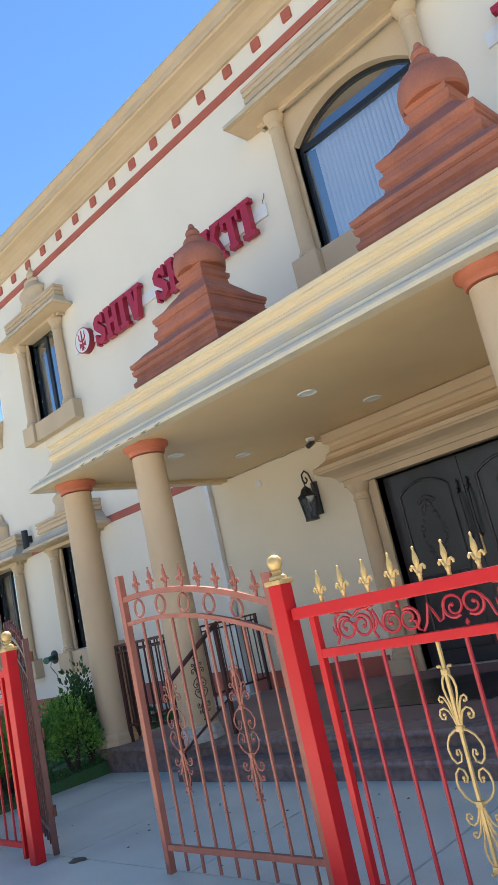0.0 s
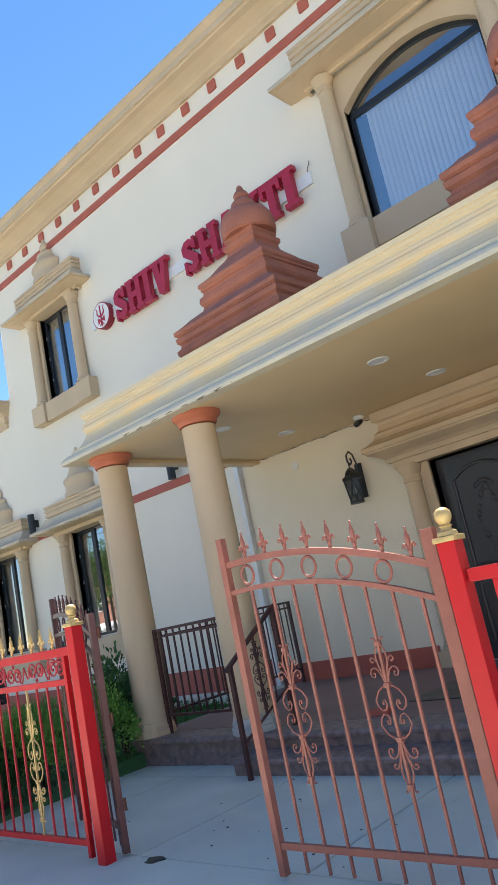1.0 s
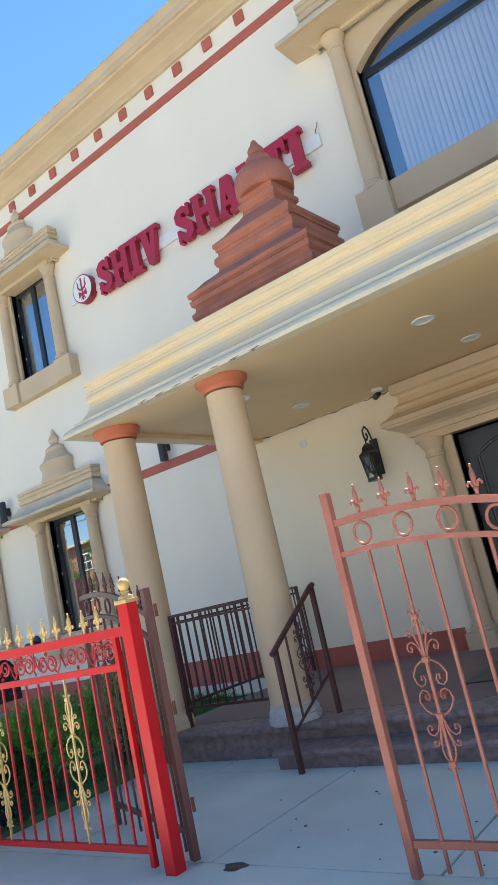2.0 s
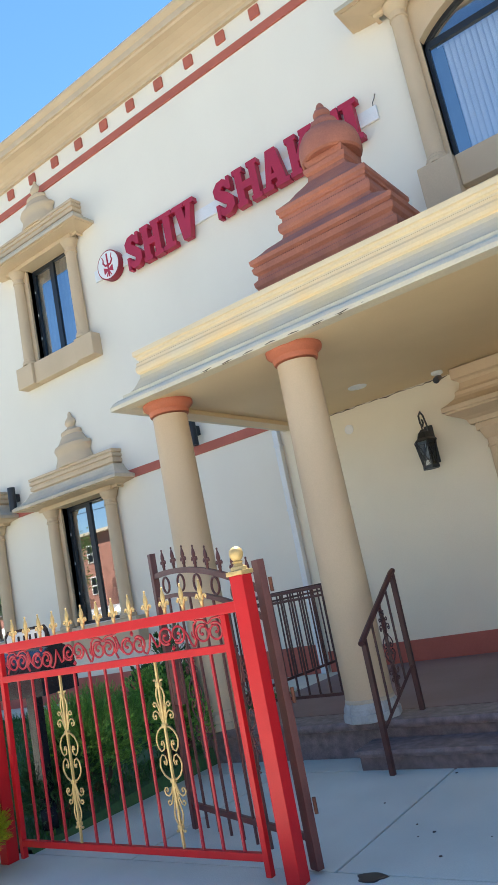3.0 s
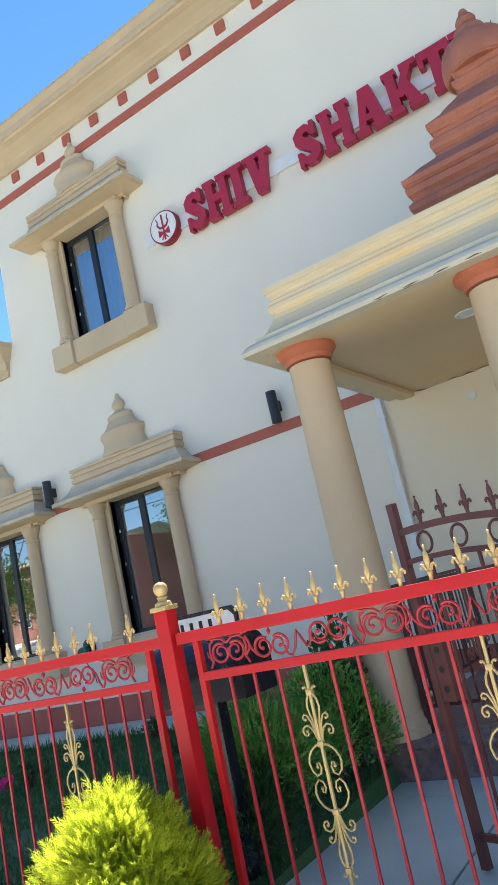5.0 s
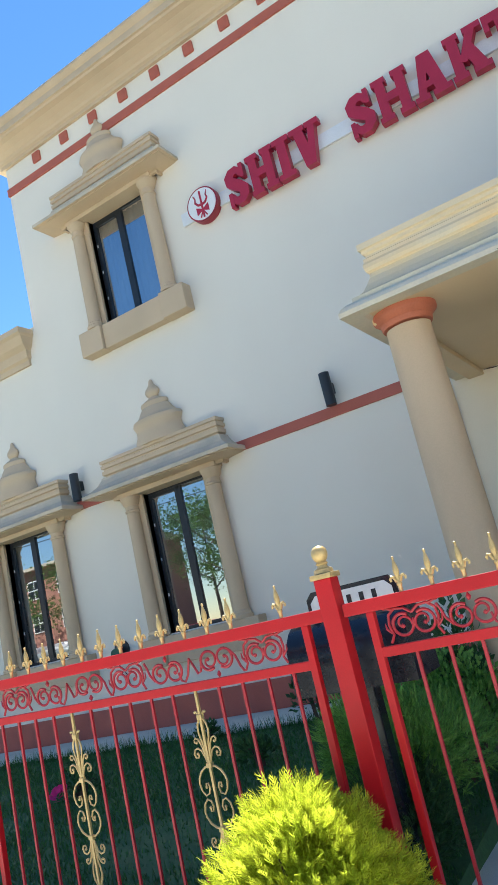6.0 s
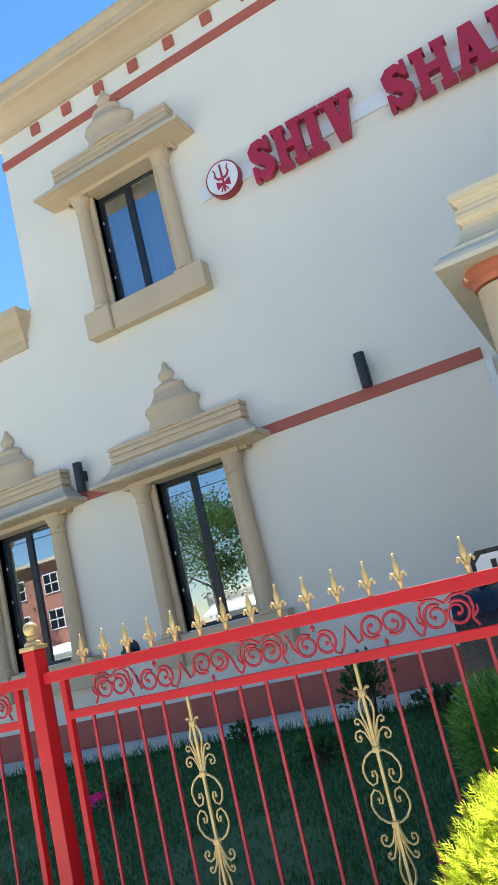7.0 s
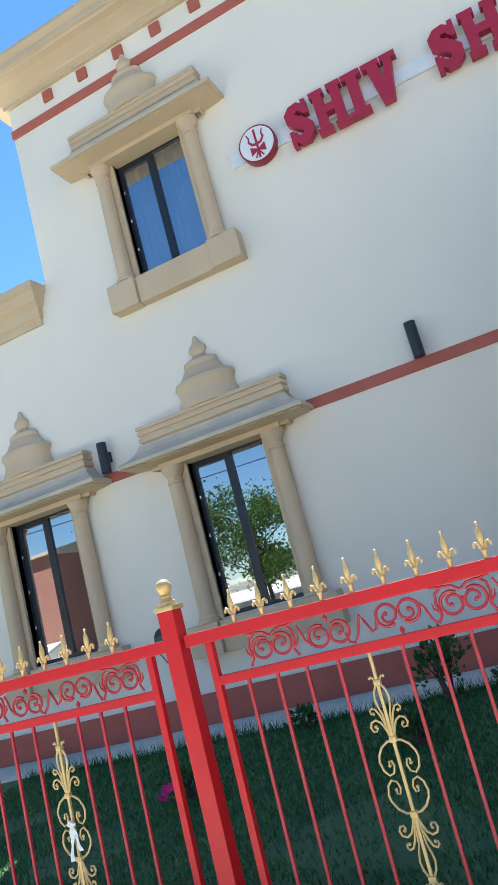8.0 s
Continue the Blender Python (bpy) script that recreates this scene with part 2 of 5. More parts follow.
win_up = (WX - WHALF, WX + WHALF, UP0, UP1)
win_lo = (WX - WHALF, WX + WHALF, LO0, LO1)
arch_op = (MID - ARCH_HALF, MID + ARCH_HALF, ARCH0, ARCH_TOP + 0.02)
door_op = (MID - DOOR_HALF, MID + DOOR_HALF, DOOR0, DOOR1)
setting("wall_front", wall_with_openings(LEFT, 8.0, -0.2, 11.35, WALL_Y, WALL_Y + 0.35, [win_up, win_lo, arch_op, door_op]), STUCCO,
        "cream white stucco facade of a two-storey temple", "wall")
setting("wall_left", box(bmesh.new(), LEFT, LEFT + 0.3, WALL_Y + 0.353, 26, -0.2, 11.35), STUCCO, "cream stucco side wall above the low wing", "wall")
setting("wall_right", box(bmesh.new(), 7.7, 8.0, WALL_Y + 0.353, 26, -0.2, 11.35), STUCCO, "cream stucco side wall", "wall")
setting("wall_back", box(bmesh.new(), LEFT, 8.0, 26.003, 26.3, -0.2, 11.35), STUCCO, "cream stucco back wall", "wall")
setting("roof", box(bmesh.new(), LEFT, 8.0, WALL_Y, 26.3, 11.353, 11.5), CONCRETE, "flat roof of the temple", "roof")
w3 = (WX3 - WHALF, WX3 + WHALF, LO0, LO1)
setting("wall_wing", wall_with_openings(-26.0, LEFT, -0.2, 7.55, WALL_Y + 0.0, WALL_Y + 0.35, [w3]), STUCCO, "cream stucco wall of the low wing", "wall")
setting("wall_wing_side", box(bmesh.new(), -26.0, -25.7, WALL_Y + 0.353, 26, -0.2, 7.55), STUCCO, "cream stucco wing end wall", "wall")
setting("wall_wing_back", box(bmesh.new(), -26.0, LEFT, 26.003, 26.3, -0.2, 7.55), STUCCO, "cream stucco wing back wall", "wall")
setting("roof_wing", box(bmesh.new(), -26.0, LEFT, WALL_Y, 26.3, 7.553, 7.62), CONCRETE, "flat roof of the low wing", "roof")
setting("floor", box(bmesh.new(), -25.6, 7.6, WALL_Y + 0.36, 25.9, 0.0, 0.30), DOORWOOD, "dark indoor floor", "floor")
setting("ceiling", box(bmesh.new(), LEFT + 0.31, 7.6, WALL_Y + 0.36, 25.9, 9.42, 9.5), WHITEPAINT, "white ceiling of the upper storey", "ceiling")
setting("floor_upper", box(bmesh.new(), LEFT + 0.31, 7.6, WALL_Y + 0.36, 25.9, 5.4, 5.7), DOORWOOD, "dark upper storey floor", "floor")

# the top cornice, its red band and red tiles
CORNICE = [(0.0, 10.93), (0.06, 10.93), (0.06, 11.01), (0.10, 11.04), (0.12, 11.09), (0.20, 11.16), (0.31, 11.23), (0.41, 11.26),
           (0.43, 11.30), (0.47, 11.31), (0.47, 11.45), (0.50, 11.48), (0.54, 11.54), (0.54, 11.60), (0.0, 11.65)]
setting("cornice", moulding(bmesh.new(), [(o, 10.93 + 0.875 * (z - 10.93)) for o, z in CORNICE], LEFT, 8.0, WALL_Y, 26.3), TRIM, "tan moulded roof cornice", "cornice")
setting("band_upper", box(bmesh.new(), LEFT - 0.02, 8.02, WALL_Y - 0.035, WALL_Y + 0.2, 10.348, 10.505, 0.008), REDBAND, "brick red painted stucco band under the cornice", "trim")
tiles = []
for k in range(33):
    x = -15.553 + 0.7275 * k
    if k == 0:
        bm = box(bmesh.new(), -0.10, 0.10, -0.04, 0.02, -0.105, 0.105, 0.022)
        tile = obj_from(bm, "wall_tile", REDBAND)
        tile.matrix_world = pose(x, WALL_Y, 10.777)
        tagged(tile, "square brick red raised stucco block under the cornice", "wall tile", "row of red blocks")
    elif x < 7.8:
        copy_thing(tile, pose(x, WALL_Y, 10.777))
WINGC = [(0.0, 7.0), (0.05, 7.0), (0.05, 7.10), (0.10, 7.14), (0.12, 7.28), (0.22, 7.36), (0.26, 7.42), (0.30, 7.50), (0.36, 7.54), (0.36, 7.64), (0.0, 7.67)]
bm = bmesh.new()
rings(bm, [[(-26.3, WALL_Y - o, z - 0.07), (-16.63 + 0.55 * o, WALL_Y - o, z - 0.07), (-16.63 + 0.55 * o, WALL_Y + 0.01, z - 0.07), (-26.3, WALL_Y + 0.01, z - 0.07)] for o, z in WINGC])
setting("cornice_wing", bm, TRIM, "tan moulded cornice of the low wing", "cornice")
setting("band_lower", box(bmesh.new(), -26, -9.56, WALL_Y - 0.03, WALL_Y + 0.1, 4.022, 4.173, 0.006), REDBAND, "brick red painted stucco band between the storeys", "trim")
setting("base_band", box(bmesh.new(), -26, -9.56, WALL_Y - 0.035, WALL_Y + 0.1, 0.31, 0.72, 0.006), REDBAND, "brick red painted base of the wall", "trim")
setting("porch_wall", wall_with_openings(PORCH_L - 0.02, 2.0, 0.31, 3.96, WALL_Y - 0.025, WALL_Y + 0.003, [door_op]), PORCH_WALL, "tan painted stucco wall of the porch", "wall")
bm = bmesh.new()
box(bm, PORCH_L - 0.02, MID - DOOR_HALF - 0.55, WALL_Y - 0.05, WALL_Y - 0.0, 0.31, 0.60, 0.005)
box(bm, MID + DOOR_HALF + 0.55, 2.0, WALL_Y - 0.05, WALL_Y, 0.31, 0.60, 0.005)
setting("base_band_porch", bm, REDBAND, "brick red painted base of the porch wall", "trim")

# ground
def slab(x0, x1, y0, y1, z0, z1):
    return box(bmesh.new(), x0, x1, y0, y1, z0, z1)


bm = bmesh.new()
bmesh.ops.create_grid(bm, x_segments=8, y_segments=8, size=900, matrix=Matrix.Translation((0, 0, -0.22)))
setting("ground", bm, ASPHALT, "wide grey ground reaching the horizon", "ground")
setting("road", slab(-80, 80, -14.0, -3.6, -0.3, -0.15), ASPHALT, "dark asphalt street", "road")
setting("pavement", slab(-80, 80, -3.4, 3.36, -0.3, 0.0), CONCRETE, "grey concrete pavement in front of the fence", "pavement")
setting("kerb", slab(-80, 80, -3.6, -3.403, -0.3, 0.0), CONCRETE, "concrete kerb", "kerb")
setting("forecourt", slab(-9.0, 9.0, 3.36, 6.2, -0.3, -0.02), SOIL, "grey concrete forecourt between gate and steps", "pavement")

# ---- windows ----
HOOD = [(0.0, 0.0), (0.05, 0.0), (0.05, 0.045), (0.09, 0.06), (0.34, 0.085), (0.34, 0.095), (0.40, 0.095), (0.40, 0.15), (0.375, 0.17), (0.28, 0.215), (0.20, 0.285),
        (0.145, 0.37), (0.135, 0.405), (0.085, 0.41), (0.085, 0.43), (0.12, 0.45), (0.12, 0.51), (0.095, 0.52), (0.095, 0.545), (0.125, 0.555), (0.125, 0.605),
        (0.105, 0.615), (0.105, 0.63), (0.13, 0.64), (0.13, 0.69), (0.0, 0.70)]


def half_spire(bm, cx, y, z, s=1.0):
    """A stupa in half relief standing on a hood."""
    prof = [(0.48, 0.0), (0.47, 0.08), (0.43, 0.16), (0.42, 0.24), (0.45, 0.30), (0.47, 0.34), (0.45, 0.39), (0.38, 0.42), (0.33, 0.47), (0.285, 0.54), (0.25, 0.58), (0.265, 0.61), (0.255, 0.65), (0.19, 0.68),
            (0.115, 0.71), (0.09, 0.74), (0.12, 0.77), (0.14, 0.81), (0.125, 0.86), (0.075, 0.91), (0.05, 0.94), (0.045, 0.98), (0.03, 1.01), (0.0, 1.03)]
    seg = 14
    rs = []
    for r, h in prof:
        rs.append([(cx + s * r * math.cos(math.pi + math.pi * i / seg), y + 0.55 * s * r * math.sin(math.pi + math.pi * i / seg), z + s * h) for i in range(seg + 1)])
    return rings(bm, rs)


def small_column(bm, cx, y, z0, z1, r=0.115):
    h = z1 - z0
    prof = [(r * 1.28, 0), (r * 1.28, 0.05), (r * 1.12, 0.07), (r * 1.12, 0.10), (r, 0.12), (r * 0.96, h * 0.5), (r * 0.90, h - 0.26), (r * 1.02, h - 0.25),
            (r * 1.02, h - 0.22), (r * 0.92, h - 0.21), (r * 0.92, h - 0.15), (r * 1.1, h - 0.12), (r * 1.3, h - 0.06), (r * 1.42, h - 0.03), (r * 1.42, h)]
    return lathe(bm, prof, 24, (cx, y, z0))


def sheet(bm, x0, x1, y, z0, z1):
    """A sheet of glass facing the street."""
    bm.faces.new([bm.verts.new(p) for p in ((x0, y, z0), (x1, y, z0), (x1, y, z1), (x0, y, z1))])
    return bm


def hood(parent, half, z, k):
    """The moulded hood: underside, weathered ledge and stacked top courses."""
    for name, a, b, material in (("hood_base", 0, 7, TRIM), ("hood_ledge", 6, 13, WEATHERED), ("hood_top", 12, 26, TRIM)):
        part(name, moulding(bmesh.new(), [(o * k, q * k + z) for o, q in HOOD[a:b]], -half, half, -0.12, 0.03, name == "hood_top"), material, parent)


def window_surround(cx, z0, z1, name, label):
    s = thing(name, (cx, WALL_Y, z0), label, "window", kind="structure")
    h = z1 - z0
    for sx in (-1, 1):
        part("column", small_column(bmesh.new(), sx * 0.815, -0.10, -0.02, h - 0.02, 0.12), TRIM, s, soft=True)
        part("pedestal", box(bmesh.new(), sx * 0.89 - 0.245, sx * 0.89 + 0.245, -0.23, 0.02, -0.46, -0.02, 0.02), TRIM, s)
        part("reveal", box(bmesh.new(), sx * 0.615, sx * 0.72, -0.05, 0.16, 0, h) if sx > 0 else box(bmesh.new(), -0.72, -0.615, -0.05, 0.16, 0, h), TRIM, s)
    part("window_sill", box(bmesh.new(), -0.643, 0.643, -0.17, 0.16, -0.455, -0.02, 0.02), TRIM, s)
    part("lintel", box(bmesh.new(), -0.98, 0.98, -0.22, 0.16, h - 0.02, h + 0.06, 0.01), TRIM, s)
    hood(s, 1.06, h, 1.0)
    for sx in (-0.588, 0.588):
        for z in (0.25, 0.5, 0.75):
            part("clip", box(bmesh.new(), sx - 0.012, sx + 0.012, 0.094, 0.101, h * z, h * z + 0.05), WHITEMETAL, s, "small bright metal clip")
    part("spire", half_spire(bmesh.new(), 0, -0.02, h + 0.68, 1.05), TRIM, s, soft=True)
    f = bmesh.new()
    for a, b in ((-0.615, -0.54), (0.56, 0.615), (-0.075, 0.045)):
        box(f, a, b, 0.10, 0.17, 0.055, h - 0.055, 0.004)
    box(f, -0.615, 0.615, 0.10, 0.17, 0, 0.055, 0.004)
    box(f, -0.615, 0.615, 0.10, 0.17, h - 0.055, h, 0.004)
    box(f, -0.54, -0.075, 0.10, 0.165, h - 0.115, h - 0.055, 0.004)
    part("window_frame", f, WINFRAME, s)
    for a, b in ((-0.54, -0.075), (0.045, 0.56)):
        g = part("pane", sheet(bmesh.new(), a, b, 0.13, 0.055, h - 0.055), GLASS, s)
        g.visible_shadow = False
    return s


window_surround(WX, UP0, UP1, "window_1", "tan framed upper window with columns, hood and small spire")
window_surround(WX, LO0, LO1, "window_2", "tan framed ground floor window with columns, hood and small spire")
window_surround(WX3, LO0, LO1, "window_3", "tan framed window of the low wing with columns and spire")

# ---- arched window over the porch ----
aw = thing("window_4", (MID, WALL_Y, ARCH0), "large arched window with tan columns and white vertical blinds inside", "window", kind="structure")
RISE = ARCH_TOP - ARCH_SPRING
AR = (ARCH_HALF ** 2 + RISE ** 2) / (2 * RISE)


def arch_z(x):
    return ARCH_TOP - ARCH0 - AR + math.sqrt(AR * AR - x * x)


bm = bmesh.new()
NA = 24
top = 9.25 - ARCH0
xs = [-ARCH_HALF + 2 * ARCH_HALF * i / NA for i in range(NA + 1)]
for a, b in zip(xs, xs[1:]):
    vs = [bm.verts.new(p) for p in ((a, -0.04, arch_z(a)), (b, -0.04, arch_z(b)), (b, -0.04, top), (a, -0.04, top),
                                    (a, 0.2, arch_z(a)), (b, 0.2, arch_z(b)), (b, 0.2, top), (a, 0.2, top))]
    for q in ((0, 1, 2, 3), (7, 6, 5, 4), (0, 4, 5, 1)):
        bm.faces.new([vs[i] for i in q])
box(bm, -1.37, -ARCH_HALF, -0.04, 0.2, 0, top)
box(bm, ARCH_HALF, 1.37, -0.04, 0.2, 0, top)
bmesh.ops.remove_doubles(bm, verts=bm.verts, dist=0.0005)
part("arch_panel", bm, TRIM, aw)
for sx in (-1, 1):
    part("column", small_column(bmesh.new(), sx * 1.295, -0.12, 0.0, 2.55, 0.128), TRIM, aw, soft=True)
    part("pedestal", box(bmesh.new(), sx * 1.31 - 0.25, sx * 1.31 + 0.25, -0.28, 0.02, -0.62, 0.0, 0.02), TRIM, aw)
part("window_sill", box(bmesh.new(), -1.058, 1.058, -0.16, 0.2, -0.45, 0.0, 0.02), TRIM, aw)
hood(aw, 1.56, 2.52, 1.15)
f = bmesh.new()
fw = 0.06
for sgn in (-1, 1):
    box(f, min(sgn * ARCH_HALF, sgn * (ARCH_HALF - fw)), max(sgn * ARCH_HALF, sgn * (ARCH_HALF - fw)), 0.10, 0.17, 0.0, ARCH_SPRING - ARCH0)
box(f, -ARCH_HALF, ARCH_HALF, 0.10, 0.17, 0.0, 0.06)
box(f, -ARCH_HALF + fw, ARCH_HALF - fw, 0.10, 0.17, 1.80, 1.90)
for a, b in zip(xs, xs[1:]):
    za, zb = arch_z(a), arch_z(b)
    vs = [f.verts.new(p) for p in ((a, 0.10, za - 0.07), (b, 0.10, zb - 0.07), (b, 0.10, zb), (a, 0.10, za), (a, 0.17, za - 0.07), (b, 0.17, zb - 0.07))]
    for q in ((0, 1, 2, 3), (0, 4, 5, 1)):
        f.faces.new([vs[i] for i in q])
part("window_frame", f, WINFRAME, aw)
f = bmesh.new()
vs = [f.verts.new((-ARCH_HALF, 0.13, 0)), f.verts.new((ARCH_HALF, 0.13, 0))] + [f.verts.new((x, 0.13, arch_z(x))) for x in reversed(xs)]
f.faces.new(vs)
g = part("pane", f, GLASS_CLEAR, aw)
g.visible_shadow = False

# ---- porch canopy ----
canopy = thing("porch_canopy", (MID, 7.2, 3.9), "tan and cream moulded porch canopy on round columns", "canopy", kind="structure")
CW, CF = 4.607, 5.357 - 7.2
FASCIA = [(-0.20, 0.03), (-0.16, 0.012), (0.0, 0.012), (0.0, 0.055), (-0.025, 0.095), (-0.07, 0.13), (-0.115, 0.14), (-0.115, 0.185), (-0.165, 0.20), (-0.205, 0.235), (-0.245, 0.30),
          (-0.275, 0.36), (-0.285, 0.405), (-0.262, 0.42), (-0.252, 0.45), (-0.252, 0.485), (-0.265, 0.51), (-0.265, 0.54), (-0.29, 0.555), (-0.29, 0.575), (-0.268, 0.59), (-0.268, 0.62), (-0.245, 0.63), (-0.245, 0.685), (-0.28, 0.69)]
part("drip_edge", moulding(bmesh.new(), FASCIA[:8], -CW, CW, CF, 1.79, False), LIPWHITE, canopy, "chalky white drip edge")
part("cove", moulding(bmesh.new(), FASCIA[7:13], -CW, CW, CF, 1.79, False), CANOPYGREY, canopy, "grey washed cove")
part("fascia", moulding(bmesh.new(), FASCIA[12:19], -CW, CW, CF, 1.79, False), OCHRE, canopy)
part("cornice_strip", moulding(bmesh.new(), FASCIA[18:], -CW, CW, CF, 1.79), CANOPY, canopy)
part("side_beam", box(bmesh.new(), -CW + 0.16, -CW + 0.36, CF + 0.36, 1.79, -0.03, 0.03, 0.01), SOFFIT, canopy)
jag = [(-CW + 0.38 + 0.055 * k, 1.768, 0.015 + random.uniform(-0.014, 0.010)) for k in range(46)]
part("crack", tube(bmesh.new(), jag, 0.008, 5, lambda q: 0.25 + 0.9 * abs(math.sin(37 * q)) * abs(math.cos(11 * q))), BARK, canopy, "dark peeling crack along the ceiling edge")
jag = [(-3.3 + 0.06 * k, CF + 0.01, 0.026 + random.uniform(-0.008, 0.006)) for k in range(34)]
part("crack", tube(bmesh.new(), jag, 0.012, 5, lambda q: 0.3 + 0.9 * abs(math.sin(23 * q))), BARK, canopy)
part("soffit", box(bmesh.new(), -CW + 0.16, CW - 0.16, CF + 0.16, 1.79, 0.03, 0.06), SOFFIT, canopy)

# columns
def porch_column(x, y, base, base_label, group="porch columns"):
    c = thing("porch_column", (x, y, 0.32), "round tan painted porch column with an orange red collar", "column", group)
    part("plinth", lathe(bmesh.new(), [(0.268, 0.0), (0.272, 0.015), (0.270, 0.07), (0.258, 0.078), (0.258, 0.115), (0.232, 0.165)], 10), STONE if base == WEATHERED else base, c, "chipped stone plinth")
    part("base", lathe(bmesh.new(), [(0.230, 0.16), (0.233, 0.172), (0.230, 0.186), (0.222, 0.195)], 32), base, c, base_label, soft=True)
    part("shaft", lathe(bmesh.new(), [(0.222, 0.19), (0.220, 1.2), (0.212, 2.4), (0.200, 3.45)], 40), COLUMN, c, soft=True)
    part("capital", lathe(bmesh.new(), [(0.201, 3.465), (0.223, 3.467), (0.23, 3.485), (0.232, 3.515), (0.25, 3.535), (0.285, 3.565), (0.29, 3.58), (0.29, 3.612)], 40), CAPRED, c, "orange red painted collar", soft=True)
    return c


for x, y in ((-8.94, 5.87), (-7.11, 5.79), (-2.25, 5.79), (-0.42, 5.87)):
    porch_column(x, y, *((COLUMN, "worn tan base ring") if x < -8 else (WEATHERED, "worn grey base ring")))

# platform and steps
bm = box(bmesh.new(), -9.13, -0.37, 5.68, WALL_Y - 0.055, -0.1, 0.242)
box(bm, -9.17, -0.33, 5.63, WALL_Y - 0.055, 0.245, 0.322, 0.030)
setting("platform", bm, GRANITE, "brown granite porch platform with a rounded edge", "platform")
setting("porch_floor", slab(-9.10, -0.4, 6.02, WALL_Y - 0.06, 0.322, 0.327), PORCHFLOOR, "dull reddish brown porch floor", "floor")
bm = box(bmesh.new(), -7.05, -2.38, 5.30, 5.67, -0.1, 0.102)
box(bm, -7.09, -2.36, 5.255, 5.675, 0.105, 0.168, 0.028)
setting("step", bm, GRANITE, "brown granite entrance step with rounded nosing", "step")


# ---- spires on the canopy ----
def spire(x, y):
    s = thing("roof_spire", (x, y, 4.58), "terracotta stepped temple spire standing on the canopy", "spire", "canopy spires")
    prof = [(0.88, 0.0), (0.88, 0.36), (0.90, 0.39), (0.905, 0.44), (0.865, 0.475), (0.855, 0.52), (0.89, 0.55), (0.90, 0.61), (0.87, 0.635), (0.905, 0.66), (0.91, 0.71), (0.85, 0.75), (0.80, 0.79), (0.735, 0.85),
            (0.66, 0.90), (0.59, 0.95), (0.575, 1.0), (0.60, 1.03), (0.61, 1.07), (0.60, 1.13), (0.56, 1.16), (0.555, 1.21), (0.575, 1.22), (0.575, 1.25), (0.595, 1.27), (0.595, 1.32), (0.53, 1.37), (0.455, 1.43),
            (0.38, 1.52), (0.30, 1.60), (0.26, 1.65), (0.25, 1.71), (0.28, 1.74), (0.285, 1.80), (0.24, 1.83), (0.255, 1.86), (0.26, 1.92), (0.20, 1.94)]
    part("body", rings(bmesh.new(), [[(-r, -r, z), (r, -r, z), (r, r, z), (-r, r, z)] for r, z in prof]), TERRA, s)
    dome = [(0.20, 1.90), (0.35, 1.90), (0.375, 1.92), (0.385, 1.98), (0.38, 2.08), (0.36, 2.16), (0.315, 2.235), (0.25, 2.285), (0.18, 2.305), (0.155, 2.32)]
    part("dome", lathe(bmesh.new(), dome, 28), TERRA, s, soft=True)
    part("finial", lathe(bmesh.new(), [(0.15, 2.31), (0.175, 2.33), (0.18, 2.37), (0.16, 2.42), (0.115, 2.465), (0.085, 2.485), (0.105, 2.51), (0.11, 2.545), (0.085, 2.59), (0.05, 2.615), (0.052, 2.645), (0.035, 2.68), (0.0, 2.71)], 20), TERRA, s, soft=True)
    return s


first = spire(-6.80, 7.18)
copy_thing(first, pose(-2.78, 7.18, 4.58))

# ---- fence ----
FY = 3.20
R_TOP, R_MID, R_BOT = (1.556, 1.622), (1.328, 1.377), (0.125, 0.170)


def fence_post(x, y=FY, h=1.77):
    p = thing("fence_post", (x, y, -0.0058 * (x + 9.05)), "square red painted fence post with a gold ball cap", "fence post", "fence posts")
    part("shaft", box(bmesh.new(), -0.050, 0.050, -0.050, 0.050, 0, h, 0.006), REDPAINT, p)
    bm = box(bmesh.new(), -0.062, 0.062, -0.062, 0.062, h, h + 0.028, 0.005)
    part("cap", lathe(bm, [(0.054, h + 0.03), (0.05, h + 0.05), (0.03, h + 0.06), (0.025, h + 0.075)], 20), GOLD, p, "gold painted cap", soft=True)
    part("ball", lathe(bmesh.new(), [(0.025, h + 0.07), (0.035, h + 0.08), (0.025, h + 0.09), (0.034, h + 0.10), (0.042, h + 0.116), (0.045, h + 0.133), (0.041, h + 0.154), (0.025, h + 0.170), (0.0, h + 0.177)], 20), GOLD, p, "gold painted ball", soft=True)
    return p


posts = [-15.10, -12.07, -9.05, -6.36, -2.97, 0.05]
fence_posts = [fence_post(x) for x in posts]


def finial_mesh(name, material, s=1.0):
    """A spear with two curled side leaves."""
    bm = bmesh.new()
    lathe(bm, [(0.011, 0), (0.011, 0.028), (0.015, 0.033), (0.015, 0.043), (0.009, 0.05), (0.009, 0.068), (0.013, 0.085), (0.0165, 0.103), (0.013, 0.128), (0.007, 0.150), (0.005, 0.160), (0.008, 0.166), (0.007, 0.174), (0.0, 0.178)], 8)
    for sx in (-1, 1):
        pts = [(sx * 0.008, 0, 0.05), (sx * 0.02, 0, 0.075), (sx * 0.032, 0, 0.079), (sx * 0.041, 0, 0.068), (sx * 0.038, 0, 0.056)]
        tube(bm, pts, 0.011, 6, lambda q: 1.0 - 0.45 * q)
    for v in bm.verts:
        v.co *= s
    ob = obj_from(bm, name, material)
    smooth(ob, 50)
    return ob


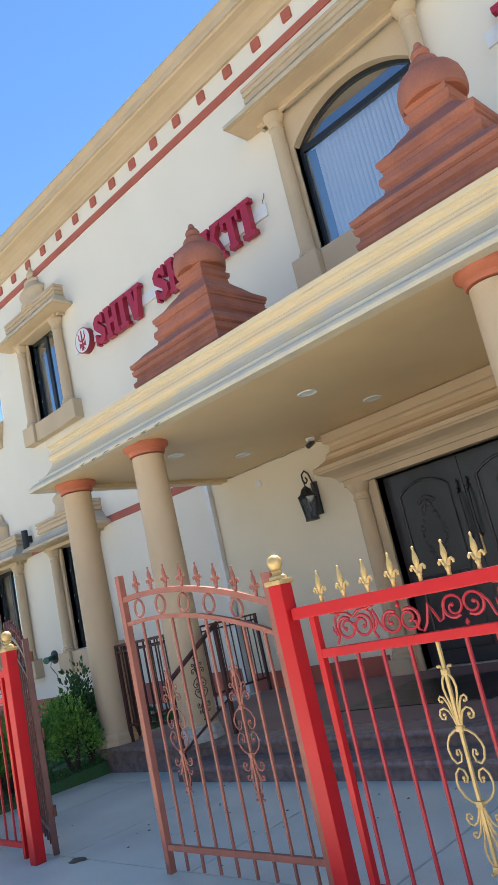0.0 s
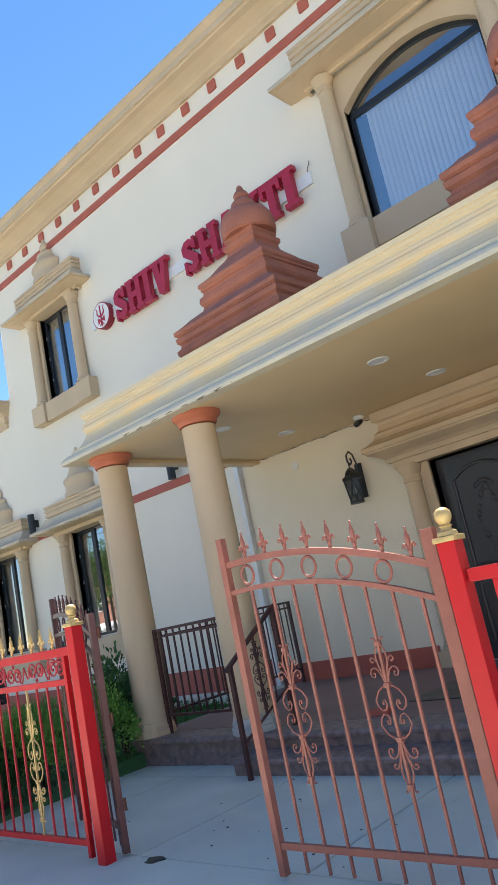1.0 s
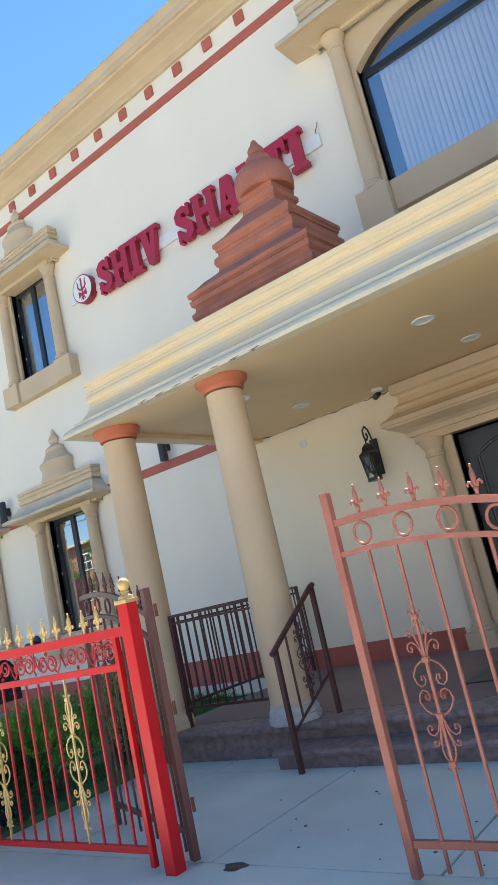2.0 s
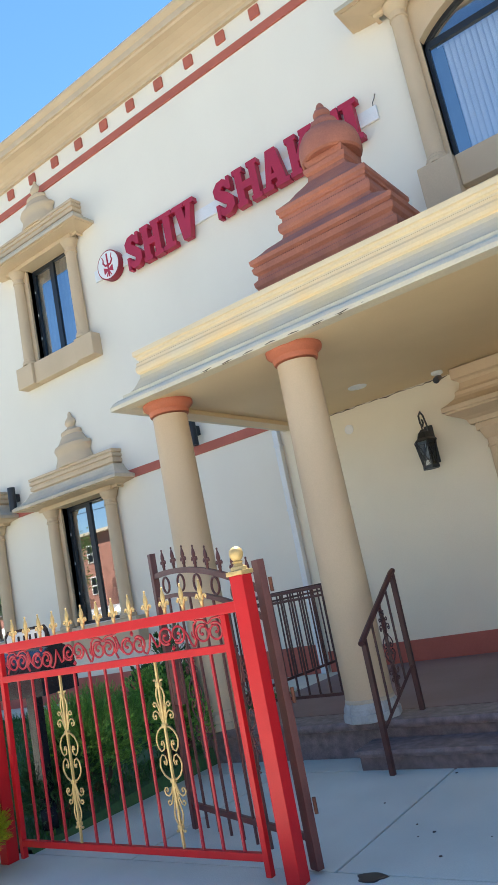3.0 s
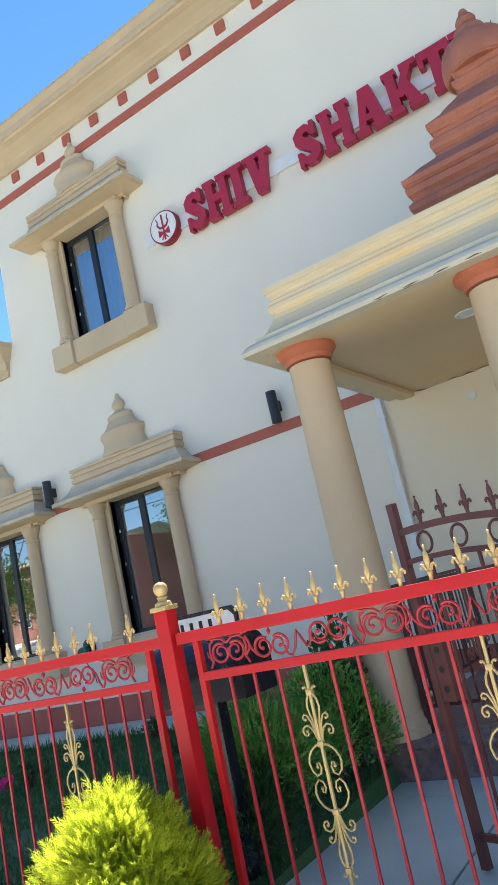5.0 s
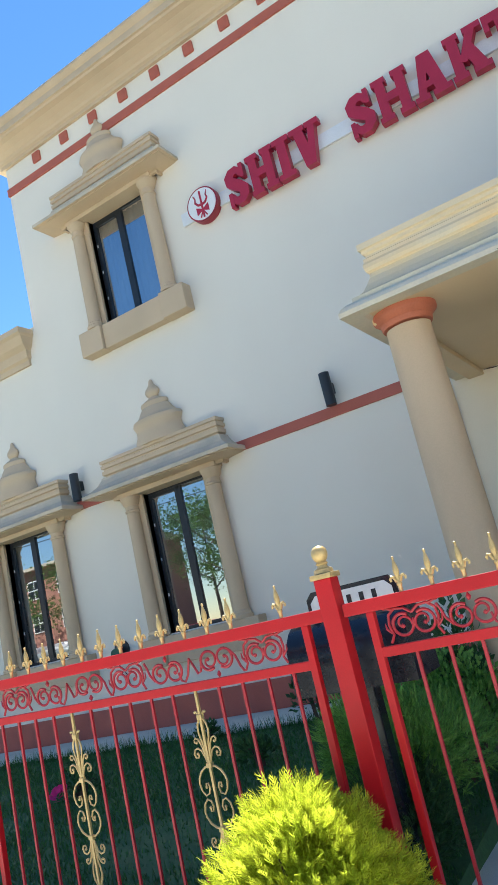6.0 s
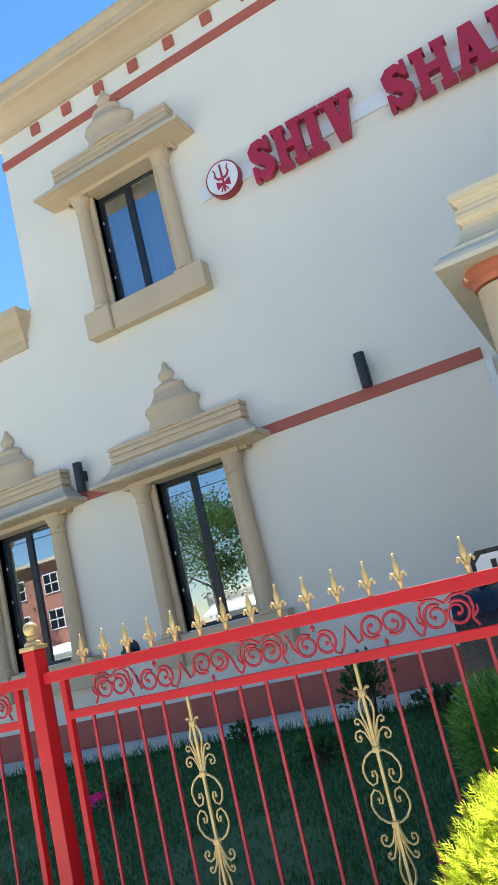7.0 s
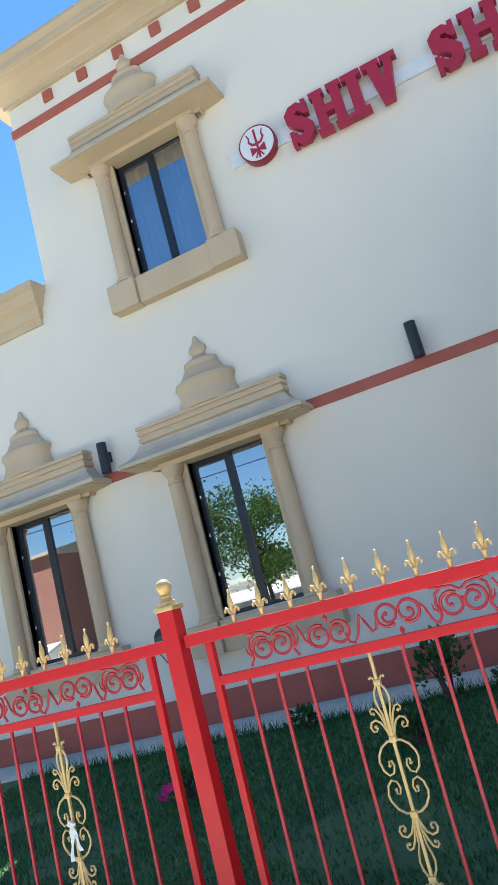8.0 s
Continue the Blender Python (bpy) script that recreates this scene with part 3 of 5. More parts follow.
def scroll_set(bm, h, r=0.0065):
    """Scrollwork round one bar: bud and leaf scrolls above, a ring of paired volutes, leaf scrolls and bud below."""
    box(bm, -0.0075, 0.0075, -0.0075, 0.0075, 0, h)
    top, mid, low, end = h * 0.876, h * 0.648, h * 0.356, h * 0.112
    for zc in (top, mid, low, end):
        box(bm, -0.018, 0.018, -0.015, 0.015, zc - 0.014, zc + 0.014, 0.004)
    for sx in (1, -1):
        def put(pts, rr=r):
            tube(bm, [(sx * p[0], p[1], p[2]) for p in pts], rr, 6, lambda q: 1.0 - 0.25 * q)
            bmesh.ops.create_icosphere(bm, subdivisions=1, radius=rr * 1.5, matrix=Matrix.Translation((sx * pts[-1][0], 0, pts[-1][2])))
        for z0, up in ((mid, 1), (low, -1)):
            cap = top if up > 0 else end
            put([(0.010, 0, cap), (0.016, 0, cap + up * 0.018), (0.027, 0, cap + up * 0.030), (0.034, 0, cap + up * 0.026)])
            put([(0.010, 0, cap - up * 0.005), (0.030, 0, cap - up * 0.04), (0.036, 0, cap - up * 0.075), (0.030, 0, cap - up * 0.11), (0.018, 0, cap - up * 0.15), (0.008, 0, z0 + up * 0.02)])
            put([(0.010, 0, z0 + up * 0.015), (0.018, 0, z0 + up * 0.07), (0.032, 0, z0 + up * 0.115), (0.048, 0, z0 + up * 0.145), (0.066, 0, z0 + up * 0.152), (0.076, 0, z0 + up * 0.140),
                 (0.073, 0, z0 + up * 0.126), (0.062, 0, z0 + up * 0.126)])
            put([(0.010, 0, z0 + up * 0.01), (0.020, 0, z0 + up * 0.045), (0.036, 0, z0 + up * 0.080), (0.060, 0, z0 + up * 0.096), (0.083, 0, z0 + up * 0.088), (0.092, 0, z0 + up * 0.066),
                 (0.084, 0, z0 + up * 0.047), (0.067, 0, z0 + up * 0.045), (0.060, 0, z0 + up * 0.058), (0.067, 0, z0 + up * 0.066)])
        half = (mid - low) / 2
        for z0, dn in ((mid, -1), (low, 1)):
            put([(0.008, 0, z0 + dn * 0.004), (0.035, 0, z0 + dn * 0.008), (0.068, 0, z0 + dn * 0.030), (0.090, 0, z0 + dn * 0.065), (0.096, 0, z0 + dn * half * 0.55), (0.086, 0, z0 + dn * half * 0.80),
                 (0.064, 0, z0 + dn * half * 0.94), (0.040, 0, z0 + dn * half * 0.88), (0.030, 0, z0 + dn * half * 0.70), (0.038, 0, z0 + dn * half * 0.56), (0.052, 0, z0 + dn * half * 0.57), (0.052, 0, z0 + dn * half * 0.68)])
    return bm


def frieze_motif(kind, z0, z1, r=0.0066):
    """One piece of the running scroll between the rails: drop, leafy or bud pair of volutes, or the peaked wave."""
    bm = bmesh.new()
    zc, h = (z0 + z1) / 2, (z1 - z0)
    rr = h * 0.295

    def bar(pts, k=1.0, thin=0.0):
        tube(bm, [(rr * u, 0, min(z1 - 0.003, max(z0 + 0.003, zc + rr * v))) for u, v in pts], r * k, 6, lambda q: 1.0 - thin * q)

    def pair(dz, up):
        pts = spiral(0, 0, 0.009, rr, -430, -150, 20)[:-1] + spiral(0, 0, rr, rr, -150, 125, 20)
        for sx in (-1, 1):
            tube(bm, [(sx * (rr * 1.06 + p[0]), 0, zc + dz + up * p[2]) for p in pts], r, 6, lambda q: 0.85 + 0.5 * q)
            bmesh.ops.create_icosphere(bm, subdivisions=1, radius=r * 1.9, matrix=Matrix.Translation((sx * (rr * 1.06 + pts[0][0]), 0, zc + dz + up * pts[0][2])))
    if kind == "wave":
        bar([(-1.75, -0.4), (-1.5, -1.3), (-1.0, -1.5), (-0.5, -0.8), (0.0, 0.9), (0.35, 0.2), (0.9, -0.9), (1.3, -0.7), (1.55, 0.3), (1.75, 0.9)], 1.05)
    elif kind == "drop":
        pair(h * 0.07, -1)
        lathe(bm, [(0.003, 0), (0.014, h * 0.09), (0.005, h * 0.20)], 6, (0, 0, z0 + 0.002))
        bar([(1.9, 0.9), (2.5, 0.2), (2.9, -0.9), (3.3, -1.5)])
    elif kind == "bud":
        pair(-h * 0.05, 1)
        lathe(bm, [(0.005, 0), (0.014, h * 0.10), (0.003, h * 0.21)], 6, (0, 0, zc + rr * 0.95))
        bar([(-1.9, -0.9), (-2.5, -0.2), (-2.8, 0.7), (-3.1, 1.3)])
    else:
        pair(0.0, 1)
        for sx in (-1, 1):
            bar([(sx * u, v) for u, v in ((0.0, 0.95), (0.7, 1.45), (1.6, 1.55), (2.3, 1.05), (2.45, 0.2), (2.2, -0.8), (2.6, -1.5))], 1.1)
            bar([(sx * u, v) for u, v in ((1.7, 1.45), (2.3, 1.75), (2.75, 1.7))], 1.4, 0.7)
            bar([(sx * u, v) for u, v in ((2.3, -0.6), (2.75, -0.2), (2.8, 0.35))], 1.3, 0.7)
        lathe(bm, [(0.004, 0), (0.011, h * 0.12), (0.004, h * 0.25)], 6, (0, 0, zc - h * 0.12))
    return bm


FRIEZE = {}
FINIAL = PICKET = ORN = None


def fence_panel(x0, x1, orn, step, gap=None):
    """A panel between two posts; orn: the two bars that carry gold scrollwork; gap: a lost spear tip."""
    global FINIAL, PICKET, ORN
    mid = (x0 + x1) / 2
    p = thing("iron_fence", (mid, FY, 0), "red wrought iron fence with gold spear tips and gold scrollwork", "fence", "fence between the posts")
    p.matrix_world = pose(mid, FY, -0.0058 * (mid + 9.05), 0, 0.332, 0)
    w = (x1 - x0) / 2 - 0.053
    q = (x1 - x0) / 2 - 0.19
    part("top_rail", box(bmesh.new(), -w, w, -0.025, 0.025, *R_TOP, 0.005), REDPAINT, p)
    part("middle_rail", box(bmesh.new(), -q, q, -0.019, 0.019, *R_MID, 0.004), REDPAINT, p)
    part("bottom_rail", box(bmesh.new(), -q, q, -0.019, 0.019, *R_BOT, 0.004), REDPAINT, p)
    for sx in (-1, 1):
        part("stile", box(bmesh.new(), sx * q - 0.020, sx * q + 0.020, -0.021, 0.021, 0.04, R_TOP[0], 0.004), REDPAINT, p)
    hp = R_MID[0] - R_BOT[1]
    k0, k1 = math.ceil((-q + mid + 0.07 - orn[0]) / step), math.floor((q + mid - 0.07 - orn[0]) / step)
    for k in range(k0, k1 + 1):
        x = orn[0] + step * k - mid
        jig = random.uniform(-1.5, 1.5)
        if gap is None or k != gap:
            if FINIAL is None:
                FINIAL = finial_mesh("finial", GOLD)
                FINIAL.parent = p
                FINIAL.matrix_basis = pose(x, 0, R_TOP[1], 0, jig, 0)
                tagged(FINIAL, "gold painted spear tip")
            else:
                again("finial", FINIAL, p, pose(x, 0, R_TOP[1], 0, jig, 0), "gold painted spear tip")
        if min(abs(x + mid - o) for o in orn) < 0.02:
            if ORN is None:
                ORN = part("scroll_picket", scroll_set(bmesh.new(), hp), GOLD, p, "gold painted scrollwork bar", soft=True)
                ORN.matrix_basis = pose(x, 0, R_BOT[1])
            else:
                again("scroll_picket", ORN, p, pose(x, 0, R_BOT[1]), "gold painted scrollwork bar")
        elif PICKET is None:
            PICKET = part("picket", box(bmesh.new(), -0.0078, 0.0078, -0.0078, 0.0078, 0, hp), REDDARK, p)
            PICKET.matrix_basis = pose(x, 0, R_BOT[1])
        else:
            again("picket", PICKET, p, pose(x, 0, R_BOT[1], 0, 0.1 * jig, 0))
    span = orn[1] - orn[0]
    for k in range(-2, 4):
        for kind, at, half in (("bud", -0.175, 0.11), ("wave", 0.0, 0.08), ("drop", 0.19, 0.11), ("leafy", 0.51, 0.14)):
            x = orn[0] + span * k + at - mid
            if abs(x) + half > q:
                continue
            if kind in FRIEZE:
                again("scroll", FRIEZE[kind], p, pose(x, 0, 0), "red scrollwork between the rails")
            else:
                FRIEZE[kind] = part("scroll", frieze_motif(kind, R_MID[1], R_TOP[0]), REDDARK, p, "red scrollwork between the rails", soft=True)
                FRIEZE[kind].matrix_basis = pose(x, 0, 0)
    return p


fence_panel(posts[0], posts[1], (-13.98, -12.99), 0.165)
fence_panel(posts[1], posts[2], (-11.04, -10.04), 0.1667, 9)
fence_panel(posts[2], posts[3], (-8.18, -7.20), 0.1633)
fence_panel(posts[4], posts[5], (-2.04, -1.06), 0.1633)


# ---- gate leaves ----
def gate_leaf(x, y, rz, flip, paint):
    """A leaf hinged at its origin and running along local +x; the top falls towards the hinge."""
    g = thing("gate_leaf", (x, y, 0), "faded brown iron gate leaf standing open, coloured dark as its shaded side" if flip else "faded brown iron gate leaf with an arched top rail, coloured as lit", "gate", "gate leaves", rz=rz)
    L = 1.60

    def rail_z(u, drop=0.0):
        return 1.59 + 0.44 * u - 0.16 * u * u + drop

    part("hinge_stile", box(bmesh.new(), 0.015, 0.09, -0.025, 0.025, 0.02, 1.83, 0.004), paint, g)
    part("free_stile", box(bmesh.new(), L - 0.05, L, -0.025, 0.025, 0.02, 2.09, 0.004), paint, g)
    us = [0.085 + (L - 0.135) * k / 16 for k in range(17)]
    for drop, hh, nm in ((0.0, 0.04, "top_rail"), (-0.175, 0.03, "second_rail")):
        bm = bmesh.new()
        rings(bm, [[(u, -0.017, rail_z(u, drop)), (u, 0.017, rail_z(u, drop)), (u, 0.017, rail_z(u, drop) + hh), (u, -0.017, rail_z(u, drop) + hh)] for u in us])
        part(nm, bm, paint, g)
    part("bottom_rail", box(bmesh.new(), 0.085, L - 0.05, -0.015, 0.015, 0.17, 0.21, 0.003), paint, g)
    for hz in (0.32, 0.95, 1.62):
        part("hinge", lathe(bmesh.new(), [(0.0, hz), (0.012, hz), (0.012, hz + 0.09), (0.0, hz + 0.09)], 10, (0.0, -0.034, 0)), RUST, g, "rusty barrel hinge")
    if flip:
        lock = part("lock_box", box(bmesh.new(), L - 0.15, L - 0.05, -0.022, 0.022, 0.92, 1.28, 0.004), paint, g, "lock box with round holes")
        for lz in (0.99, 1.10, 1.21):
            bm = lathe(bmesh.new(), [(0.0, 0.0), (0.02, 0.0), (0.02, 0.046), (0.0, 0.046)], 14)
            bmesh.ops.rotate(bm, verts=bm.verts, matrix=Matrix.Rotation(radians(90), 3, 'X'))
            bmesh.ops.translate(bm, verts=bm.verts, vec=(L - 0.10, 0.023, lz))
            part("hole", bm, BLACK, lock, "dark round hole")
    n = 8
    fin = None
    for k in range(n):
        u = 0.183 + 0.1712 * k
        if fin is None:
            fin = finial_mesh("finial", paint, 0.95)
            fin.parent = g
            fin.matrix_basis = pose(u, 0, rail_z(u) + 0.035)
        else:
            again("finial", fin, g, pose(u, 0, rail_z(u) + 0.035))
        top = rail_z(u, -0.175)
        if k in (2, 6):
            foot = 0.43 if k == 2 else 0.47
            ob = part("scroll_picket", scroll_set(bmesh.new(), 0.98, 0.0052), paint, g, soft=True)
            ob.matrix_basis = pose(u, 0, foot)
            part("picket", box(bmesh.new(), u - 0.008, u + 0.008, -0.008, 0.008, foot + 0.98, top), paint, g)
            part("picket", box(bmesh.new(), u - 0.008, u + 0.008, -0.008, 0.008, 0.05, foot), paint, g)
        else:
            part("picket", box(bmesh.new(), u - 0.008, u + 0.008, -0.008, 0.008, 0.05, top + 0.01), paint, g)
    for k in range(5):
        u = 0.38 + 0.253 * k
        zc = (rail_z(u) + rail_z(u, -0.145)) / 2
        part("ring", tube(bmesh.new(), [(u + 0.053 * math.cos(a), 0, zc + 0.060 * math.sin(a)) for a in (2 * math.pi * i / 20 for i in range(21))], 0.009, 6), paint, g, soft=True)
    return g


# same paint on both leaves; the second has its shade in the colour
gate_leaf(-3.06, 3.27, 180 - 0.4, False, GATEPAINT_LIT)
gate_leaf(-6.27, 3.33, 180 - 21.5, True, GATEPAINT_SHADED)

# ---- sign on the facade ----
sign = thing("sign", (-9.3, 8.97, 7.62), "dark red raised block letters on a white mounting bar", "sign")
LH = 0.66


def slab_face(bm, poly, d0, d1):
    """An outline in the xz plane given depth."""
    vs0 = [bm.verts.new((x, d0, z)) for x, z in poly]
    vs1 = [bm.verts.new((x, d1, z)) for x, z in poly]
    bm.faces.new(vs0)
    bm.faces.new(vs1[::-1])
    for i in range(len(poly)):
        k = (i + 1) % len(poly)
        bm.faces.new((vs0[i], vs1[i], vs1[k], vs0[k]))


def glyph(ch, w):
    """Heavy slab serif capitals, built of strokes."""
    bm = bmesh.new()
    h, st, sf, sh = LH, 0.135, 0.035, 0.085
    strokes = []

    def bar(x0, x1, z0, z1):
        strokes.append([(x0, z0), (x1, z0), (x1, z1), (x0, z1)])

    def stem(c, lo=True, hi=True, s=st):
        bar(c - s / 2, c + s / 2, 0, h)
        if lo:
            bar(c - s / 2 - sf, c + s / 2 + sf, 0, sh)
        if hi:
            bar(c - s / 2 - sf, c + s / 2 + sf, h - sh, h)
    if ch == "I":
        stem(w / 2, s=w - 2 * sf - 0.05)
        bar(0, w, 0, sh)
        bar(0, w, h - sh, h)
    elif ch == "H":
        stem(st / 2 + sf)
        stem(w - st / 2 - sf)
        bar(st, w - st, h * 0.42, h * 0.58)
    elif ch == "T":
        stem(w / 2, hi=False, s=0.15)
        bar(0, w, h - 0.13, h)
        bar(0, 0.07, h - 0.24, h)
        bar(w - 0.07, w, h - 0.24, h)
    elif ch == "V":
        strokes.append([(0.05, h), (0.21, h), (w / 2 + 0.07, 0), (w / 2 - 0.09, 0)])
        strokes.append([(w - 0.16, h), (w - 0.05, h), (w / 2 + 0.07, 0), (w / 2 - 0.04, 0)])
        bar(0, 0.25, h - sh, h)
        bar(w - 0.22, w, h - sh, h)
    elif ch == "A":
        strokes.append([(0.04, 0), (0.14, 0), (w / 2 + 0.05, h), (w / 2 - 0.09, h)])
        strokes.append([(w - 0.20, 0), (w - 0.04, 0), (w / 2 + 0.09, h), (w / 2 - 0.07, h)])
        bar(w * 0.25, w * 0.75, h * 0.24, h * 0.38)
        bar(0, 0.20, 0, sh)
        bar(w - 0.25, w, 0, sh)
    elif ch == "K":
        stem(st / 2 + sf)
        strokes.append([(st, h * 0.36), (st + 0.10, h * 0.30), (w - 0.06, h - 0.04), (w - 0.19, h - 0.04)])
        strokes.append([(st + 0.08, h * 0.52), (st + 0.20, h * 0.62), (w - 0.03, 0.04), (w - 0.20, 0.04)])
        bar(w - 0.24, w, h - sh, h)
        bar(w - 0.24, w, 0, sh)
    elif ch == "S":
        pts = [(0.78, 0.70), (0.72, 0.82), (0.55, 0.885), (0.36, 0.86), (0.23, 0.76), (0.25, 0.64), (0.42, 0.55), (0.60, 0.46), (0.77, 0.35), (0.76, 0.22), (0.62, 0.125), (0.42, 0.115), (0.26, 0.19), (0.20, 0.31)]
        wid = [0.13, 0.16, 0.20, 0.22, 0.25, 0.26, 0.27, 0.27, 0.26, 0.25, 0.22, 0.20, 0.17, 0.13]
        L1, L2 = [], []
        for i, (x, z) in enumerate(pts):
            a, b = pts[max(i - 1, 0)], pts[min(i + 1, len(pts) - 1)]
            d = Vector(((b[0] - a[0]) * w, (b[1] - a[1]) * h)).normalized()
            n = Vector((-d.y, d.x)) * wid[i] * h * 0.5
            L1.append((x * w + n.x, z * h + n.y))
            L2.append((x * w - n.x, z * h - n.y))
        d0, d1 = -0.115, 0.0
        rings(bm, [[(p[0], d0, p[1]), (q[0], d0, q[1]), (q[0], d1, q[1]), (p[0], d1, p[1])] for p, q in zip(L1, L2)])
        bar(w * 0.74, w * 0.90, h * 0.64, h * 0.99)
        bar(w * 0.08, w * 0.24, h * 0.01, h * 0.37)
    for i, s in enumerate(strokes):
        e = 0.0015 * i
        s = [(px + (e if px > w / 2 else -e), pz + (e if pz > h / 2 else -e)) for px, pz in s]
        slab_face(bm, s, -0.12 - 0.0008 * i, -0.0008 * i)
    return bm


x = -11.80
for ch, w in (("S", 0.40), ("H", 0.46), ("I", 0.27), ("V", 0.48), (" ", 0.36), ("S", 0.42), ("H", 0.49), ("A", 0.50), ("K", 0.50), ("T", 0.43), ("I", 0.28)):
    if ch != " ":
        ob = part("letter", glyph(ch, w), SIGNRED, sign)
        ob.matrix_basis = pose(x + 9.3, -0.02, 0.0)
    x += w + 0.027
part("mounting_bar", box(bmesh.new(), -12.755 + 9.3, -6.70 + 9.3, -0.015, 0.03, 0.23, 0.45, 0.006), WHITEMETAL, sign, "white metal mounting bar")
part("wire", tube(bmesh.new(), [(2.55, 0.0, 0.44), (2.57, -0.02, 0.50), (2.60, 0.0, 0.56), (2.62, 0.0, 0.62)], 0.006), BLACK, sign, "loose black wire")
disc = lathe(bmesh.new(), [(0.285, -0.02), (0.285, 0.12)], 40)
bmesh.ops.rotate(disc, verts=disc.verts, matrix=Matrix.Rotation(radians(90), 3, 'X'))
drum = part("disc", disc, SIGNSIDE, sign, "round white emblem with a dark red rim")
drum.matrix_basis = pose(-12.27 + 9.3, 0, 0.36)
face = lathe(bmesh.new(), [(0.262, 0.118), (0.262, 0.126)], 40)
bmesh.ops.rotate(face, verts=face.verts, matrix=Matrix.Rotation(radians(90), 3, 'X'))
part("face", face, WHITEPAINT, drum, "white emblem face")
tri = bmesh.new()
yy = -0.129
tube(tri, [(0.0, yy, -0.19), (0.0, yy, 0.18)], 0.014, 6)
for sx in (-1, 1):
    tube(tri, [(0.0, yy, -0.01), (sx * 0.05, yy, 0.0), (sx * 0.085, yy, 0.05), (sx * 0.075, yy, 0.10), (sx * 0.095, yy, 0.155)], 0.015, 6, lambda q: 1.3 - 0.9 * q)
    slab_face(tri, [(0.0, -0.075), (sx * 0.085, -0.025), (sx * 0.085, -0.135), (0.0, -0.09)], yy - 0.004, yy + 0.003)
    tube(tri, [(0.0, yy, -0.09), (sx * 0.045, yy, -0.18)], 0.009, 6)
for v in tri.verts:
    v.co.x *= 1.35
    v.co.z *= 1.22
part("trident", tri, SIGNRED, drum, "dark red trident emblem")

sign2 = thing("sign", (-2.5, 8.97, 7.62), "end of a second sign, dark red on white", "sign")
part("mounting_bar", box(bmesh.new(), -0.10, 4.4, -0.015, 0.03, 0.28, 0.50, 0.006), WHITEMETAL, sign2)
ob = part("letter", glyph("I", 0.30), SIGNRED, sign2)
ob.matrix_basis = pose(0.12, -0.02, 0.0)

# ---- inside the windows ----
def folds(x0, x1, z0, z1, depth, n):
    """Hanging cloth or slats with folds."""
    bm = bmesh.new()
    pts = [(x0 + (x1 - x0) * i / (n * 4), depth * math.sin(i * math.pi / 2)) for i in range(n * 4 + 1)]
    rings(bm, [[(px, py, z) for px, py in pts] for z in (z0, z1)], closed=False, caps=False)
    return bm


def curtain(x, y, z, bm, label, cat, material):
    ob = obj_from(bm, cat.replace(" ", "_"), material)
    smooth(ob, 80)
    ob.matrix_world = pose(x, y, z)
    sol = ob.modifiers.new("thickness", 'SOLIDIFY')
    sol.thickness = 0.004
    return tagged(ob, label, cat)


curtain(WX, WALL_Y + 0.27, UP0, folds(-0.75, 0.75, -0.05, 2.40, 0.025, 12), "pale blue curtain hanging behind the upper window", "curtain", CURTAIN)
bl = thing("vertical_blind", (MID, WALL_Y + 0.215, ARCH0), "white vertical blind drawn behind the arched window", "blind")
part("headrail", box(bmesh.new(), -0.98, 1.08, -0.02, 0.03, 1.82, 1.87), WHITEPAINT, bl)
bow = [(-0.044 + 0.011 * i, -0.016 * math.cos((i - 4) * math.pi / 8)) for i in range(9)]
bow += [(px, py + 0.002) for px, py in reversed(bow)]
slat = part("slat", rings(bmesh.new(), [[(px, py, z) for px, py in bow] for z in (0.0, 1.81)]), BLIND, bl, soft=True)
slat.matrix_basis = pose(-0.84, 0, 0.01, 0, 0, 24)
for k in range(1, 25):
    again("slat", slat, bl, pose(-0.84 + 0.079 * k, 0, 0.01, 0, 0, 24 + random.uniform(-4, 4)))
part("side_cloth", box(bmesh.new(), -1.115, -0.90, 0.02, 0.03, 0.0, 1.85), CURTAIN, bl, "blue cloth strip")

